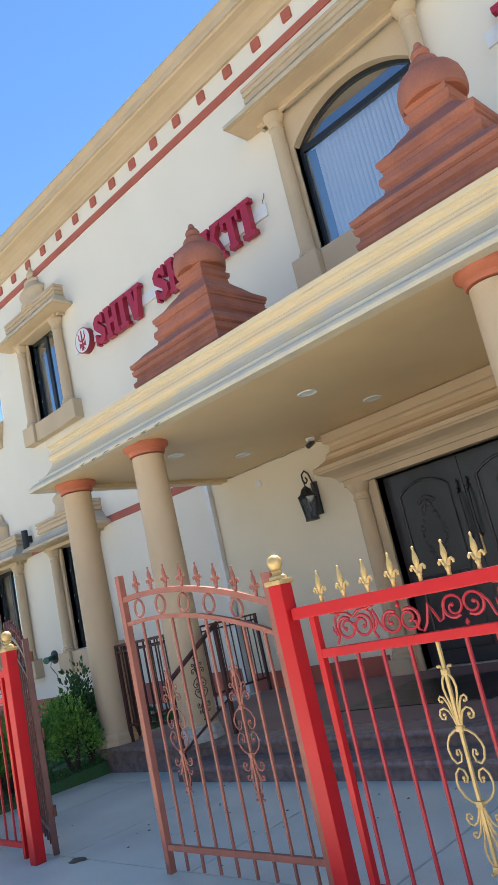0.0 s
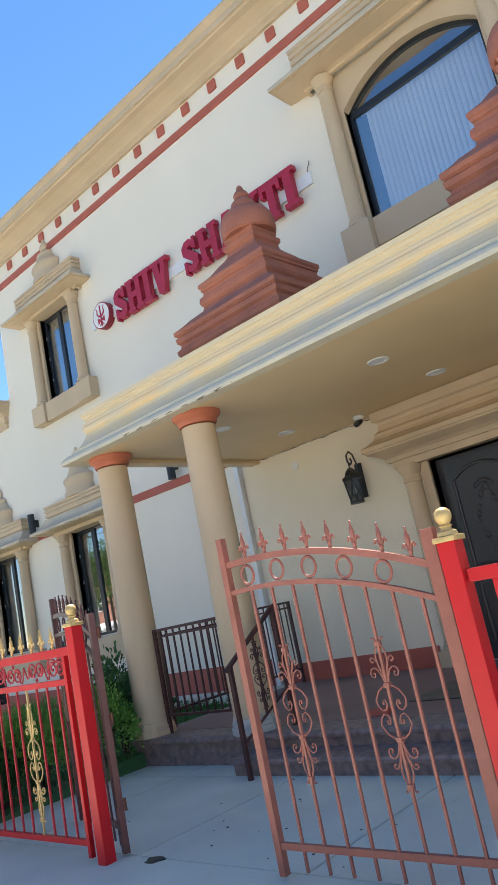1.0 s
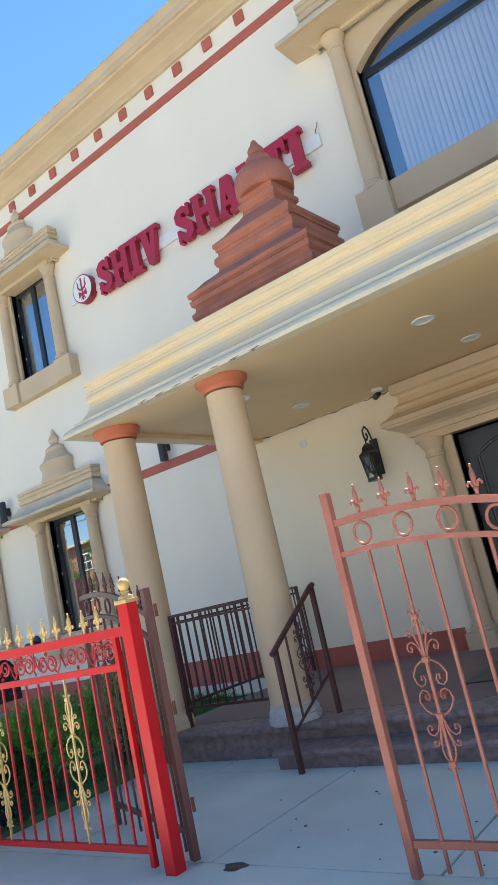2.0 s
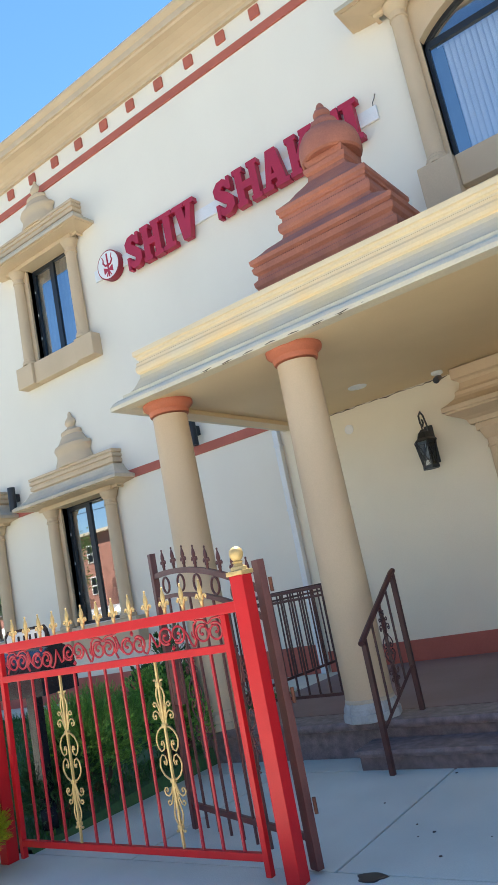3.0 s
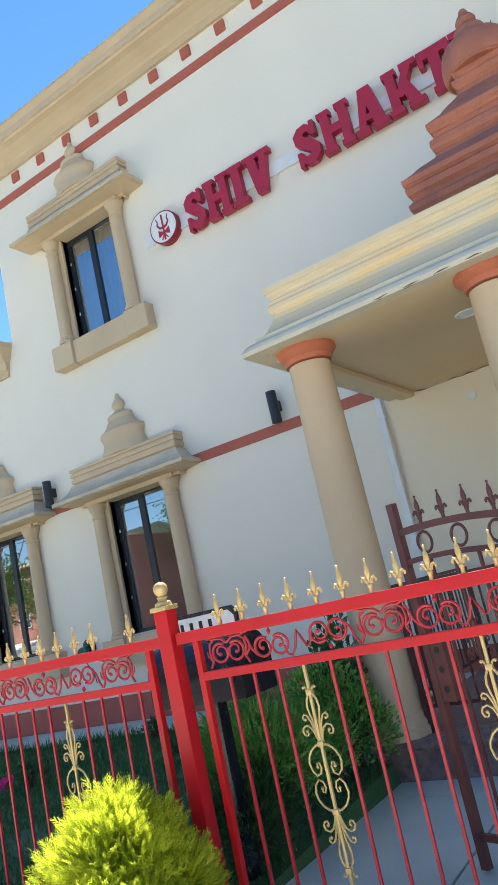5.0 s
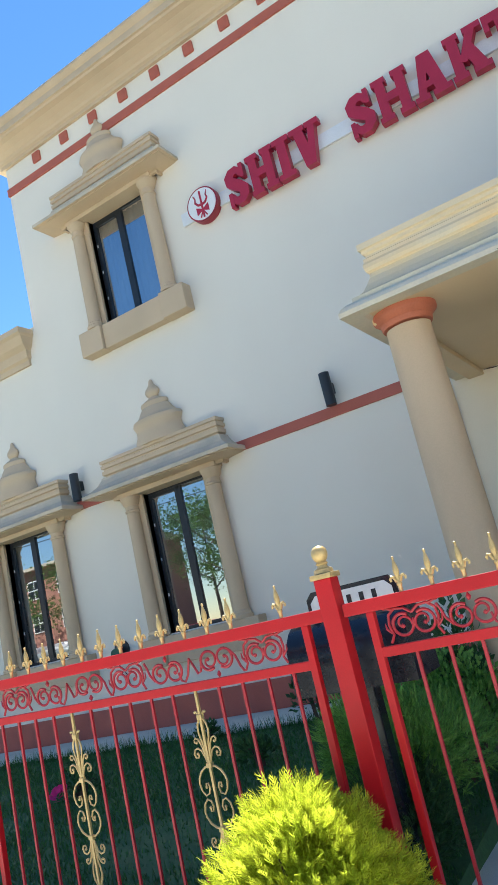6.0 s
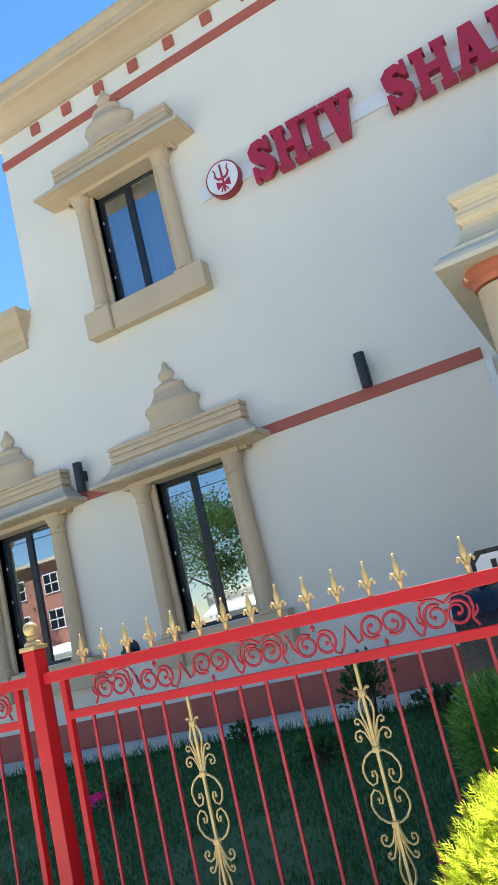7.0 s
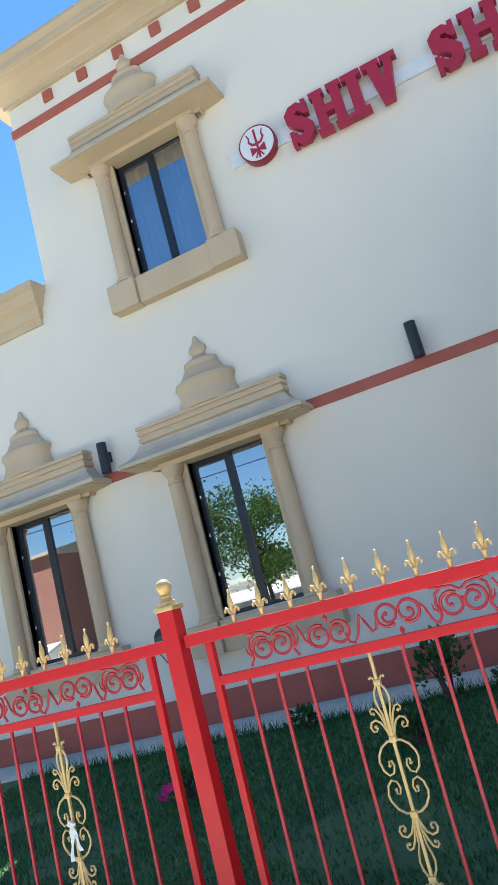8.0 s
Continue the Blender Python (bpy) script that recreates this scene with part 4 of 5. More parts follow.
# ---- entrance door ----
dr = thing("door_1", (MID, WALL_Y, DOOR0), "dark carved double door under a tan moulded hood", "door", kind="structure")
DH = DOOR1 - DOOR0
for sx in (-1, 1):
    part("column", small_column(bmesh.new(), sx * 1.50, -0.11, 0.22, DH + 0.02, 0.125), TRIM, dr, soft=True)
    part("pedestal", box(bmesh.new(), sx * 1.50 - 0.2, sx * 1.50 + 0.2, -0.27, -0.026, 0.005, 0.22, 0.015), TRIM, dr)
    part("reveal", box(bmesh.new(), *sorted((sx * 1.23, sx * 1.36)), -0.07, 0.20, 0.005, DH), TRIM, dr)
    leaf = part("door_leaf", box(bmesh.new(), *sorted((sx * 0.004, sx * 1.225)), 0.12, 0.17, 0.01, DH - 0.01, 0.006), DOORWOOD, dr)
    cx = sx * 0.62
    bm = bmesh.new()
    for z0, z1 in ((0.22, 1.05), (1.22, DH - 0.35)):
        pts = [(cx - 0.40, 0.112, z0), (cx + 0.40, 0.112, z0), (cx + 0.40, 0.112, z1)]
        pts += [(cx + 0.40 - 0.8 * i / 12, 0.112, z1 + 0.16 * math.sin(math.pi * i / 12) ** 0.8) for i in range(1, 12)]
        pts += [(cx - 0.40, 0.112, z1), (cx - 0.40, 0.112, z0)]
        tube(bm, pts, 0.022, 6)
    part("panel_moulding", bm, DOORWOOD, leaf)
    bm = bmesh.new()
    for i in range(26):
        a = 2 * math.pi * i / 26
        rx, rz = 0.15 + 0.03 * math.cos(4 * a), 0.42 + 0.02 * math.sin(6 * a)
        bmesh.ops.create_icosphere(bm, subdivisions=1, radius=0.028 + 0.014 * (i % 3 == 0), matrix=Matrix.Translation((cx + rx * math.cos(a), 0.115, 1.78 + rz * math.sin(a))) @ Matrix.Diagonal((1, 0.5, 1.3, 1)))
    for i in range(9):
        bmesh.ops.create_icosphere(bm, subdivisions=1, radius=0.035, matrix=Matrix.Translation((cx - 0.12 + 0.03 * i, 0.115, 2.24 + 0.06 * math.sin(math.pi * i / 8))) @ Matrix.Diagonal((1, 0.5, 1, 1)))
    part("carving", bm, DOORWOOD, leaf, "carved wreath", soft=True)
    hz = bmesh.new()
    tube(hz, [(sx * 0.075, 0.11, 1.60), (sx * 0.075, 0.05, 1.64), (sx * 0.07, 0.045, 1.9), (sx * 0.075, 0.05, 2.2), (sx * 0.075, 0.11, 2.26)], 0.017, 8)
    lathe(hz, [(0.01, 2.26), (0.03, 2.28), (0.012, 2.33), (0.022, 2.36), (0.0, 2.42)], 8, (sx * 0.075, 0.09, 0))
    part("door_handle", hz, BLACK, leaf, "tall dark iron pull handle", soft=True)
part("lock_plate", box(bmesh.new(), 0.03, 0.055, 0.105, 0.125, 1.35, 1.75, 0.004), GOLD, dr, "brass lock plate")
part("lintel", box(bmesh.new(), -1.70, 1.70, -0.20, 0.2, DH, DH + 0.10, 0.008), TRIM, dr)
DHOOD = [(0.0, 0.10), (0.03, 0.10), (0.05, 0.16), (0.10, 0.20), (0.24, 0.27), (0.24, 0.30), (0.27, 0.30), (0.27, 0.36), (0.20, 0.40), (0.12, 0.46), (0.10, 0.50), (0.10, 0.54), (0.05, 0.58),
         (0.03, 0.66), (0.05, 0.70), (0.10, 0.72), (0.10, 0.855), (0.0, 0.86)]
part("hood", moulding(bmesh.new(), [(o, q + DH) for o, q in DHOOD], -1.72, 1.72, -0.20, -0.03), TRIM, dr)

mat_ob = thing("doormat", (-4.75, 7.4, 0.326), "dark rectangular doormat before the entrance door", "doormat")
part("mat", box(bmesh.new(), -0.95, 0.95, -0.75, 0.75, 0, 0.012, 0.004), BLACK, mat_ob)

# ---- lamps, camera, small fixtures ----
def wall_lantern(x, z):
    l = thing("wall_lantern", (x, WALL_Y - 0.025, z), "black iron wall lantern with a scroll arm and clear panes", "lantern")
    part("backplate", box(bmesh.new(), -0.06, 0.06, -0.03, 0.0, -0.30, 0.22, 0.012), BLACK, l)
    part("arm", tube(bmesh.new(), [(0, -0.02, 0.10), (0, -0.05, 0.24), (0, -0.10, 0.36), (0, -0.18, 0.40), (0, -0.26, 0.34), (0, -0.26, 0.24), (0, -0.20, 0.20), (0, -0.15, 0.25), (0, -0.18, 0.30)], 0.013, 8), BLACK, l, soft=True)
    part("hook", tube(bmesh.new(), [(0, -0.25, 0.26), (0, -0.24, 0.18), (0, -0.24, 0.10)], 0.011, 8), BLACK, l)
    part("roof", lathe(bmesh.new(), [(0.165, -0.02), (0.16, 0.0), (0.11, 0.035), (0.08, 0.10), (0.075, 0.11), (0.05, 0.13), (0.03, 0.15), (0.0, 0.16)], 6, (0, -0.24, 0)), BLACK, l)
    f = bmesh.new()
    for k in range(6):
        a, b = 2 * math.pi * k / 6, 2 * math.pi * (k + 1) / 6
        P = lambda an, r, z: (r * math.cos(an), -0.24 + r * math.sin(an), z)
        tube(f, [P(a, 0.145, -0.02), P(a, 0.10, -0.34)], 0.009, 5)
        tube(f, [P(a, 0.145, -0.02), P(b, 0.10, -0.34)], 0.005, 5)
        tube(f, [P(b, 0.145, -0.02), P(a, 0.10, -0.34)], 0.005, 5)
    lathe(f, [(0.115, -0.38), (0.115, -0.335), (0.05, -0.335)], 6, (0, -0.24, 0))
    part("cage", f, BLACK, l)
    g = part("pane", rings(bmesh.new(), [[(r * math.cos(2 * math.pi * k / 6), -0.24 + r * math.sin(2 * math.pi * k / 6), z) for k in range(6)] for r, z in ((0.095, -0.335), (0.138, -0.02))], caps=False), GLASS_LAMP, l, "clear glass panes")
    g.visible_shadow = False
    part("bulb", lathe(bmesh.new(), [(0.0, -0.25), (0.025, -0.23), (0.03, -0.19), (0.015, -0.13), (0.012, -0.04)], 12, (0, -0.24, 0)), WHITEPAINT, l, "unlit white bulb", soft=True)
    return l


wall_lantern(-7.12, 3.12)


def downlight(x, y):
    d = thing("downlight", (x, y, 3.928), "round white recessed ceiling lamp, unlit", "downlight", "canopy downlights")
    part("rim", rings(bmesh.new(), [[(r * math.cos(2 * math.pi * k / 28), r * math.sin(2 * math.pi * k / 28), z) for k in range(28)] for r, z in ((0.125, 0.0), (0.12, -0.012), (0.095, -0.014), (0.085, -0.004))], caps=False), WHITEPAINT, d, soft=True)
    part("lens", lathe(bmesh.new(), [(0.086, -0.004), (0.05, -0.007), (0.0, -0.008)], 28), WHITEMETAL, d, soft=True)
    return d


d0 = downlight(-5.07, 6.68)
for xx, yy in ((-5.07, 8.0), (-7.55, 6.66), (-7.55, 8.0), (-2.6, 6.68), (-2.6, 8.0)):
    copy_thing(d0, pose(xx, yy, 3.928))

sc = thing("security_camera", (-6.70, 8.62, 3.925), "small white ceiling security camera with a black lens", "camera")
part("base", lathe(bmesh.new(), [(0.075, 0.0), (0.075, -0.03), (0.05, -0.045), (0.025, -0.06)], 18), WHITEPAINT, sc, soft=True)
bm = lathe(bmesh.new(), [(0.035, -0.05), (0.042, -0.04), (0.042, 0.10), (0.02, 0.105)], 16)
bmesh.ops.rotate(bm, verts=bm.verts, matrix=Matrix.Rotation(radians(115), 3, 'X'))
bmesh.ops.translate(bm, verts=bm.verts, vec=(0, -0.01, -0.09))
part("head", bm, BLACK, sc, "black camera head", soft=True)

vent = lathe(bmesh.new(), [(0.07, 0.0), (0.07, 0.012), (0.05, 0.02), (0.0, 0.02)], 24)
bmesh.ops.rotate(vent, verts=vent.verts, matrix=Matrix.Rotation(radians(90), 3, 'X'))
ob = obj_from(vent, "wall_cover", WHITEPAINT)
ob.matrix_world = pose(-8.28, WALL_Y - 0.025, 3.63)
tagged(ob, "small round white cover on the porch wall", "wall cover")

dp = thing("downspout", (-9.50, WALL_Y - 0.06, 0.31), "pale metal rain downspout on the wall corner", "downspout")
part("pipe", box(bmesh.new(), -0.048, 0.048, -0.045, 0.055, 0.0, 3.66, 0.012), WHITEMETAL, dp)
for z in (0.9, 2.4, 3.4):
    part("strap", box(bmesh.new(), -0.06, 0.06, -0.05, 0.058, z, z + 0.03), WHITEMETAL, dp)


def cylinder_lamp(x):
    l = thing("wall_lamp", (x, WALL_Y, 4.153), "black cylinder up and down wall lamp", "wall lamp", "cylinder wall lamps")
    part("body", lathe(bmesh.new(), [(0.06, 0.0), (0.076, 0.0), (0.076, 0.475), (0.06, 0.475), (0.06, 0.44)], 24, (0, -0.16, 0)), BLACK, l, soft=True)
    part("bracket", box(bmesh.new(), -0.045, 0.045, -0.10, 0.0, 0.18, 0.34, 0.01), BLACK, l)
    return l


cylinder_lamp(-11.03)
cylinder_lamp(-15.93)

fl = thing("spotlight", (-15.70, WALL_Y, 1.60), "black and green garden spotlight fixed to the wall", "spotlight")
bm = lathe(bmesh.new(), [(0.15, 0.0), (0.15, 0.03), (0.06, 0.06)], 20)
bmesh.ops.rotate(bm, verts=bm.verts, matrix=Matrix.Rotation(radians(90), 3, 'X'))
part("base", bm, BLACK, fl, soft=True)
bm = lathe(bmesh.new(), [(0.045, 0.0), (0.06, 0.04), (0.06, 0.20), (0.075, 0.24), (0.075, 0.28)], 16)
bmesh.ops.rotate(bm, verts=bm.verts, matrix=Matrix.Rotation(radians(100), 3, 'X') @ Matrix.Rotation(radians(25), 3, 'Y'))
bmesh.ops.translate(bm, verts=bm.verts, vec=(-0.02, -0.05, 0.0))
part("head", bm, GREENPLASTIC, fl, "green lamp head", soft=True)
part("cable", tube(bmesh.new(), [(0.0, -0.1, -0.03), (-0.05, -0.12, -0.2), (0.02, -0.03, -0.4), (0.05, -0.02, -0.6)], 0.008), BLACK, fl)

# ---- railings of the porch ----
def railing(x0, y0, x1, y1, z0=0.32, h=1.26):
    L = math.hypot(x1 - x0, y1 - y0)
    r = thing("railing", (x0, y0, z0), "dark brown painted iron railing on the porch edge", "railing", "porch railings", rz=math.degrees(math.atan2(y1 - y0, x1 - x0)))
    part("top_rail", box(bmesh.new(), 0, L, -0.025, 0.025, h - 0.03, h, 0.005), RAILPAINT, r)
    part("upper_rail", box(bmesh.new(), 0, L, -0.012, 0.012, h - 0.11, h - 0.085), RAILPAINT, r)
    part("bottom_rail", box(bmesh.new(), 0, L, -0.015, 0.015, 0.20, 0.23), RAILPAINT, r)
    for u in (0.02, L - 0.02):
        part("post", box(bmesh.new(), u - 0.022, u + 0.022, -0.022, 0.022, 0.0, h, 0.004), RAILPAINT, r)
    n = max(2, round(L / 0.125))
    first = None
    for k in range(1, n):
        if first is None:
            first = part("bar", box(bmesh.new(), -0.008, 0.008, -0.008, 0.008, 0.23, h - 0.03), RAILPAINT, r)
            first.matrix_basis = pose(L * k / n, 0, 0)
        else:
            again("bar", first, r, pose(L * k / n, 0, 0))
    return r


railing(-8.70, 5.90, -7.32, 5.90)
railing(-8.95, 6.18, -8.95, 8.90)

sr = thing("stair_railing", (-6.69, 5.15, 0.0), "dark brown sloping iron handrail beside the steps", "railing")
part("handrail", tube(bmesh.new(), [(0, -0.06, 1.05), (0, 0.02, 1.10), (0, 0.78, 1.56), (0, 0.84, 1.58)], 0.027, 10), RAILPAINT, sr, soft=True)
part("lower_rail", tube(bmesh.new(), [(0, 0.0, 0.33), (0, 0.80, 0.72)], 0.015, 6), RAILPAINT, sr)
part("post", box(bmesh.new(), -0.022, 0.022, -0.022, 0.022, 0.0, 1.09, 0.004), RAILPAINT, sr)
part("post", box(bmesh.new(), -0.022, 0.022, 0.778, 0.822, 0.32, 1.56, 0.004), RAILPAINT, sr)
for v in (0.2, 0.4, 0.6):
    part("bar", box(bmesh.new(), -0.008, 0.008, v - 0.008, v + 0.008, 0.34 + v * 0.49, 1.08 + v * 0.6), RAILPAINT, sr)
bm = scroll_set(bmesh.new(), 0.80, 0.006)
bmesh.ops.rotate(bm, verts=bm.verts, matrix=Matrix.Rotation(radians(90), 3, 'Z'))
ob = part("scroll_bar", bm, RAILPAINT, sr, soft=True)
ob.matrix_basis = pose(0.012, 0.4, 0.53)

# ---- mailbox behind the fence ----
mb = thing("mailbox", (-9.20, 3.72, 0.05), "black post mailbox with a white number plaque on top", "mailbox")
part("post", box(bmesh.new(), -0.05, 0.05, -0.05, 0.05, 0.0, 1.12, 0.008), MAILBLACK, mb)
bm = bmesh.new()
rings(bm, [[(xx, 0.22 * math.cos(a) * 0.85, 1.30 + 0.20 * max(0.0, math.sin(a))) if 0 <= a <= math.pi else (xx, 0.19 * (1 if a > 5 else -1), 1.10) for a in [math.pi * k / 10 for k in range(11)] + [4.0, 5.5]] for xx in (-0.38, 0.38)])
part("body", bm, MAILBLACK, mb, soft=True)


def plaque_outline(w, h, c=0.04):
    return [(-w, -h + c), (-w + c, -h), (w - c, -h), (w, -h + c), (w, h - c), (w - c, h), (-w + c, h), (-w, h - c)]


bm = bmesh.new()
slab_face(bm, plaque_outline(0.29, 0.095), -0.015, 0.005)
pl = part("plaque", bm, MAILBLACK, mb, "black rimmed white plaque with dark bars")
pl.matrix_basis = pose(0.05, -0.03, 1.575)
bm = bmesh.new()
slab_face(bm, plaque_outline(0.265, 0.07), -0.019, -0.012)
part("plate", bm, WHITEPAINT, pl)
for k, bx in enumerate((-0.17, -0.09, -0.01, 0.07, 0.15)):
    part("bar", box(bmesh.new(), bx - 0.014, bx + 0.014, -0.022, -0.018, -0.036, 0.036), MAILBLACK, pl)
part("strut", box(bmesh.new(), -0.02, 0.06, -0.03, -0.01, 1.48, 1.52), MAILBLACK, mb)

# ---- small litter and marks ----
rb = thing("ribbon", (-12.985, FY - 0.02, 0.60), "white ribbon tied to a fence bar", "ribbon")
part("knot", tube(bmesh.new(), [(-0.02, 0, 0.19), (0.0, -0.01, 0.21), (0.02, 0, 0.19), (0.0, 0.01, 0.185), (-0.02, 0, 0.19)], 0.01), WHITEPAINT, rb, soft=True)
for sx, zz in ((-1, 0.0), (1, 0.05)):
    bm = bmesh.new()
    rings(bm, [[(0.012 * sx * t * 3 - 0.012, -0.008 * math.sin(9 * t), 0.19 - (0.19 - zz) * t), (0.012 * sx * t * 3 + 0.012, -0.008 * math.cos(9 * t), 0.19 - (0.19 - zz) * t)] for t in (0, 0.2, 0.4, 0.6, 0.8, 1)], closed=False, caps=False)
    part("tail", bm, WHITEPAINT, rb)
red_block = obj_from(box(bmesh.new(), -0.11, 0.11, -0.05, 0.05, 0, 0.06, 0.008), "brick", REDBAND)
red_block.matrix_world = pose(-5.73, 6.15, 0.326, 0, 0, 12)
tagged(red_block, "loose red brick lying on the porch floor", "brick")
st = lathe(bmesh.new(), [(0.07, 0.0), (0.06, 0.003), (0.0, 0.003)], 18)
for v in st.verts:
    v.co.x *= 1.25 + 0.3 * math.sin(v.co.y * 60)
ob = obj_from(st, "utility_cover", BLACK)
ob.matrix_world = pose(-5.96, 3.33, 0.001)
tagged(ob, "small dark round cover set in the pavement", "utility cover")
for k in range(26):
    bm = bmesh.new()
    bmesh.ops.create_icosphere(bm, subdivisions=1, radius=random.uniform(0.006, 0.014))
    for v in bm.verts:
        v.co.z *= 0.3
    ob = obj_from(bm, "fallen_leaf", BARK)
    ob.matrix_world = pose(random.uniform(-7.3, -3.2), random.uniform(3.5, 5.2), 0.004, 0, 0, random.uniform(0, 360))
    tagged(ob, "tiny dry fallen leaf on the concrete", "leaf", "dry leaves on the forecourt")

# ---- lawn ----
def lawn_z(x, y):
    t = min(1, max(0, (y - 3.4) / 4.4))
    return 0.03 + 0.25 * t + 0.012 * math.sin(2.1 * x) * math.sin(1.7 * y)


bm = bmesh.new()
NX, NY = 60, 26
gx = [-26 + (26 - 9.0) * i / NX for i in range(NX + 1)] + [-8.96]
gy = [3.363 + (7.85 - 3.363) * j / NY for j in range(NY + 1)]
vs = [[bm.verts.new((px, py, lawn_z(px, py) if px < -8.98 else -0.04)) for py in gy] for px in gx]
for i in range(NX + 1):
    for j in range(NY):
        bm.faces.new((vs[i][j], vs[i + 1][j], vs[i + 1][j + 1], vs[i][j + 1]))
setting("lawn", bm, GRASS, "shaded green lawn with bare patches", "lawn", soft=True)
setting("bed_side", slab(-9.9, -9.153, 5.74, 8.99, -0.2, 0.10), SOIL, "soil beside the porch", "ground")
setting("wall_walk", box(bmesh.new(), -26, -9.153, 7.85, WALL_Y - 0.001, -0.1, 0.31, 0.01), CONCRETE, "grey concrete strip along the wall", "pavement")
rng = np.random.default_rng(4)


def blades(n, x0, x1, y0, y1, h0, h1, name, material, label, keep=None):
    px, py = rng.uniform(x0, x1, n), rng.uniform(y0, y1, n)
    verts, faces = [], []
    for a, b in zip(px, py):
        if keep and not keep(a, b):
            continue
        z = lawn_z(a, b) - 0.005
        an, h, w = rng.uniform(0, 6.28), rng.uniform(h0, h1), rng.uniform(0.004, 0.008)
        lx, ly = rng.normal(0, 0.35, 2) * h
        i = len(verts)
        verts += [(a - w * math.cos(an), b - w * math.sin(an), z), (a + w * math.cos(an), b + w * math.sin(an), z), (a + lx, b + ly, z + h)]
        faces.append((i, i + 1, i + 2))
    me = bpy.data.meshes.new(name)
    me.from_pydata(verts, [], faces)
    me.materials.append(material)
    return tagged(new(name, me), label, "grass", kind="stuff")


blades(70000, -17.5, -9.0, 3.4, 7.95, 0.02, 0.055, "grass", GRASSBLADE, "short shaded lawn grass",
       lambda a, b: noise.noise(Vector((a * 0.8, b * 0.8, 3.1))) > -0.28 or rng.random() < 0.25)
blades(1500, -17.5, -9.6, 7.7, 7.9, 0.08, 0.18, "long_grass", GRASSBLADE, "longer grass along the concrete strip")


# ---- shrubs ----
def leafy(name, loc, label, cat, material, rad, height, n, size, style="needle", group="", stem=BARK, seed=1):
    """A shrub: stems, and a crown of many small sprays with an uneven outline."""
    r = np.random.default_rng(seed)
    s = thing(name, loc, label, cat, group)
    bm = bmesh.new()
    for k in range(7):
        a = r.uniform(0, 6.28)
        e = Vector((math.cos(a) * rad * 0.55, math.sin(a) * rad * 0.55, height * r.uniform(0.5, 0.8)))
        tube(bm, [(0.03 * math.cos(a), 0.03 * math.sin(a), 0), e * 0.5 + Vector((0, 0, 0.08)), e], 0.018, 5, lambda q: 1 - 0.7 * q)
    part("stem", bm, stem, s)
    verts, faces = [], []
    lobes = [(r.uniform(-0.45, 0.45) * rad, r.uniform(-0.45, 0.45) * rad, height * r.uniform(0.35, 0.72), r.uniform(0.45, 0.75)) for _ in range(9)]
    for _ in range(n):
        lx, ly, lz, lr = lobes[int(r.integers(len(lobes)))]
        d = Vector(r.normal(0, 1, 3)).normalized()
        if d.z < -0.5:
            d.z *= -0.5
        q = r.uniform(0.55, 1.0) ** 0.5
        p = Vector((lx + d.x * rad * lr * q, ly + d.y * rad * lr * q, max(0.04, lz + d.z * height * 0.36 * q)))
        out = (d + Vector((0, 0, 0.55)) + Vector(r.normal(0, 0.3, 3))).normalized()
        side = out.cross(Vector(r.normal(0, 1, 3))).normalized()
        nrm = out.cross(side)
        if style == "needle":
            L = size * r.uniform(0.7, 1.4)
            for j in range(5):
                f = (j + 0.4) / 5
                for sg in (-1, 1):
                    b = p + out * L * f
                    tip = b + out * L * 0.35 + side * sg * L * 0.34 * (1.1 - f) + nrm * r.normal(0, 0.05) * L
                    w = nrm * L * 0.035 + side * L * 0.02
                    i = len(verts)
                    verts += [b - w - out * L * 0.05, b + w + out * L * 0.05, tip]
                    faces.append((i, i + 1, i + 2))
            i = len(verts)
            verts += [p - side * L * 0.03, p + side * L * 0.03, p + out * L * 1.15]
            faces.append((i, i + 1, i + 2))
        else:
            L = size * r.uniform(0.6, 1.3)
            tip = p + out * L
            i = len(verts)
            m = p + out * L * 0.5
            verts += [p, m - side * L * 0.28 + nrm * L * 0.08, tip, m + side * L * 0.28 + nrm * L * 0.08]
            faces += [(i, i + 1, i + 2, i + 3)]
    me = bpy.data.meshes.new("crown")
    me.from_pydata([tuple(v) for v in verts], [], faces)
    me.materials.append(material)
    c = new("crown", me)
    c.parent = s
    return s


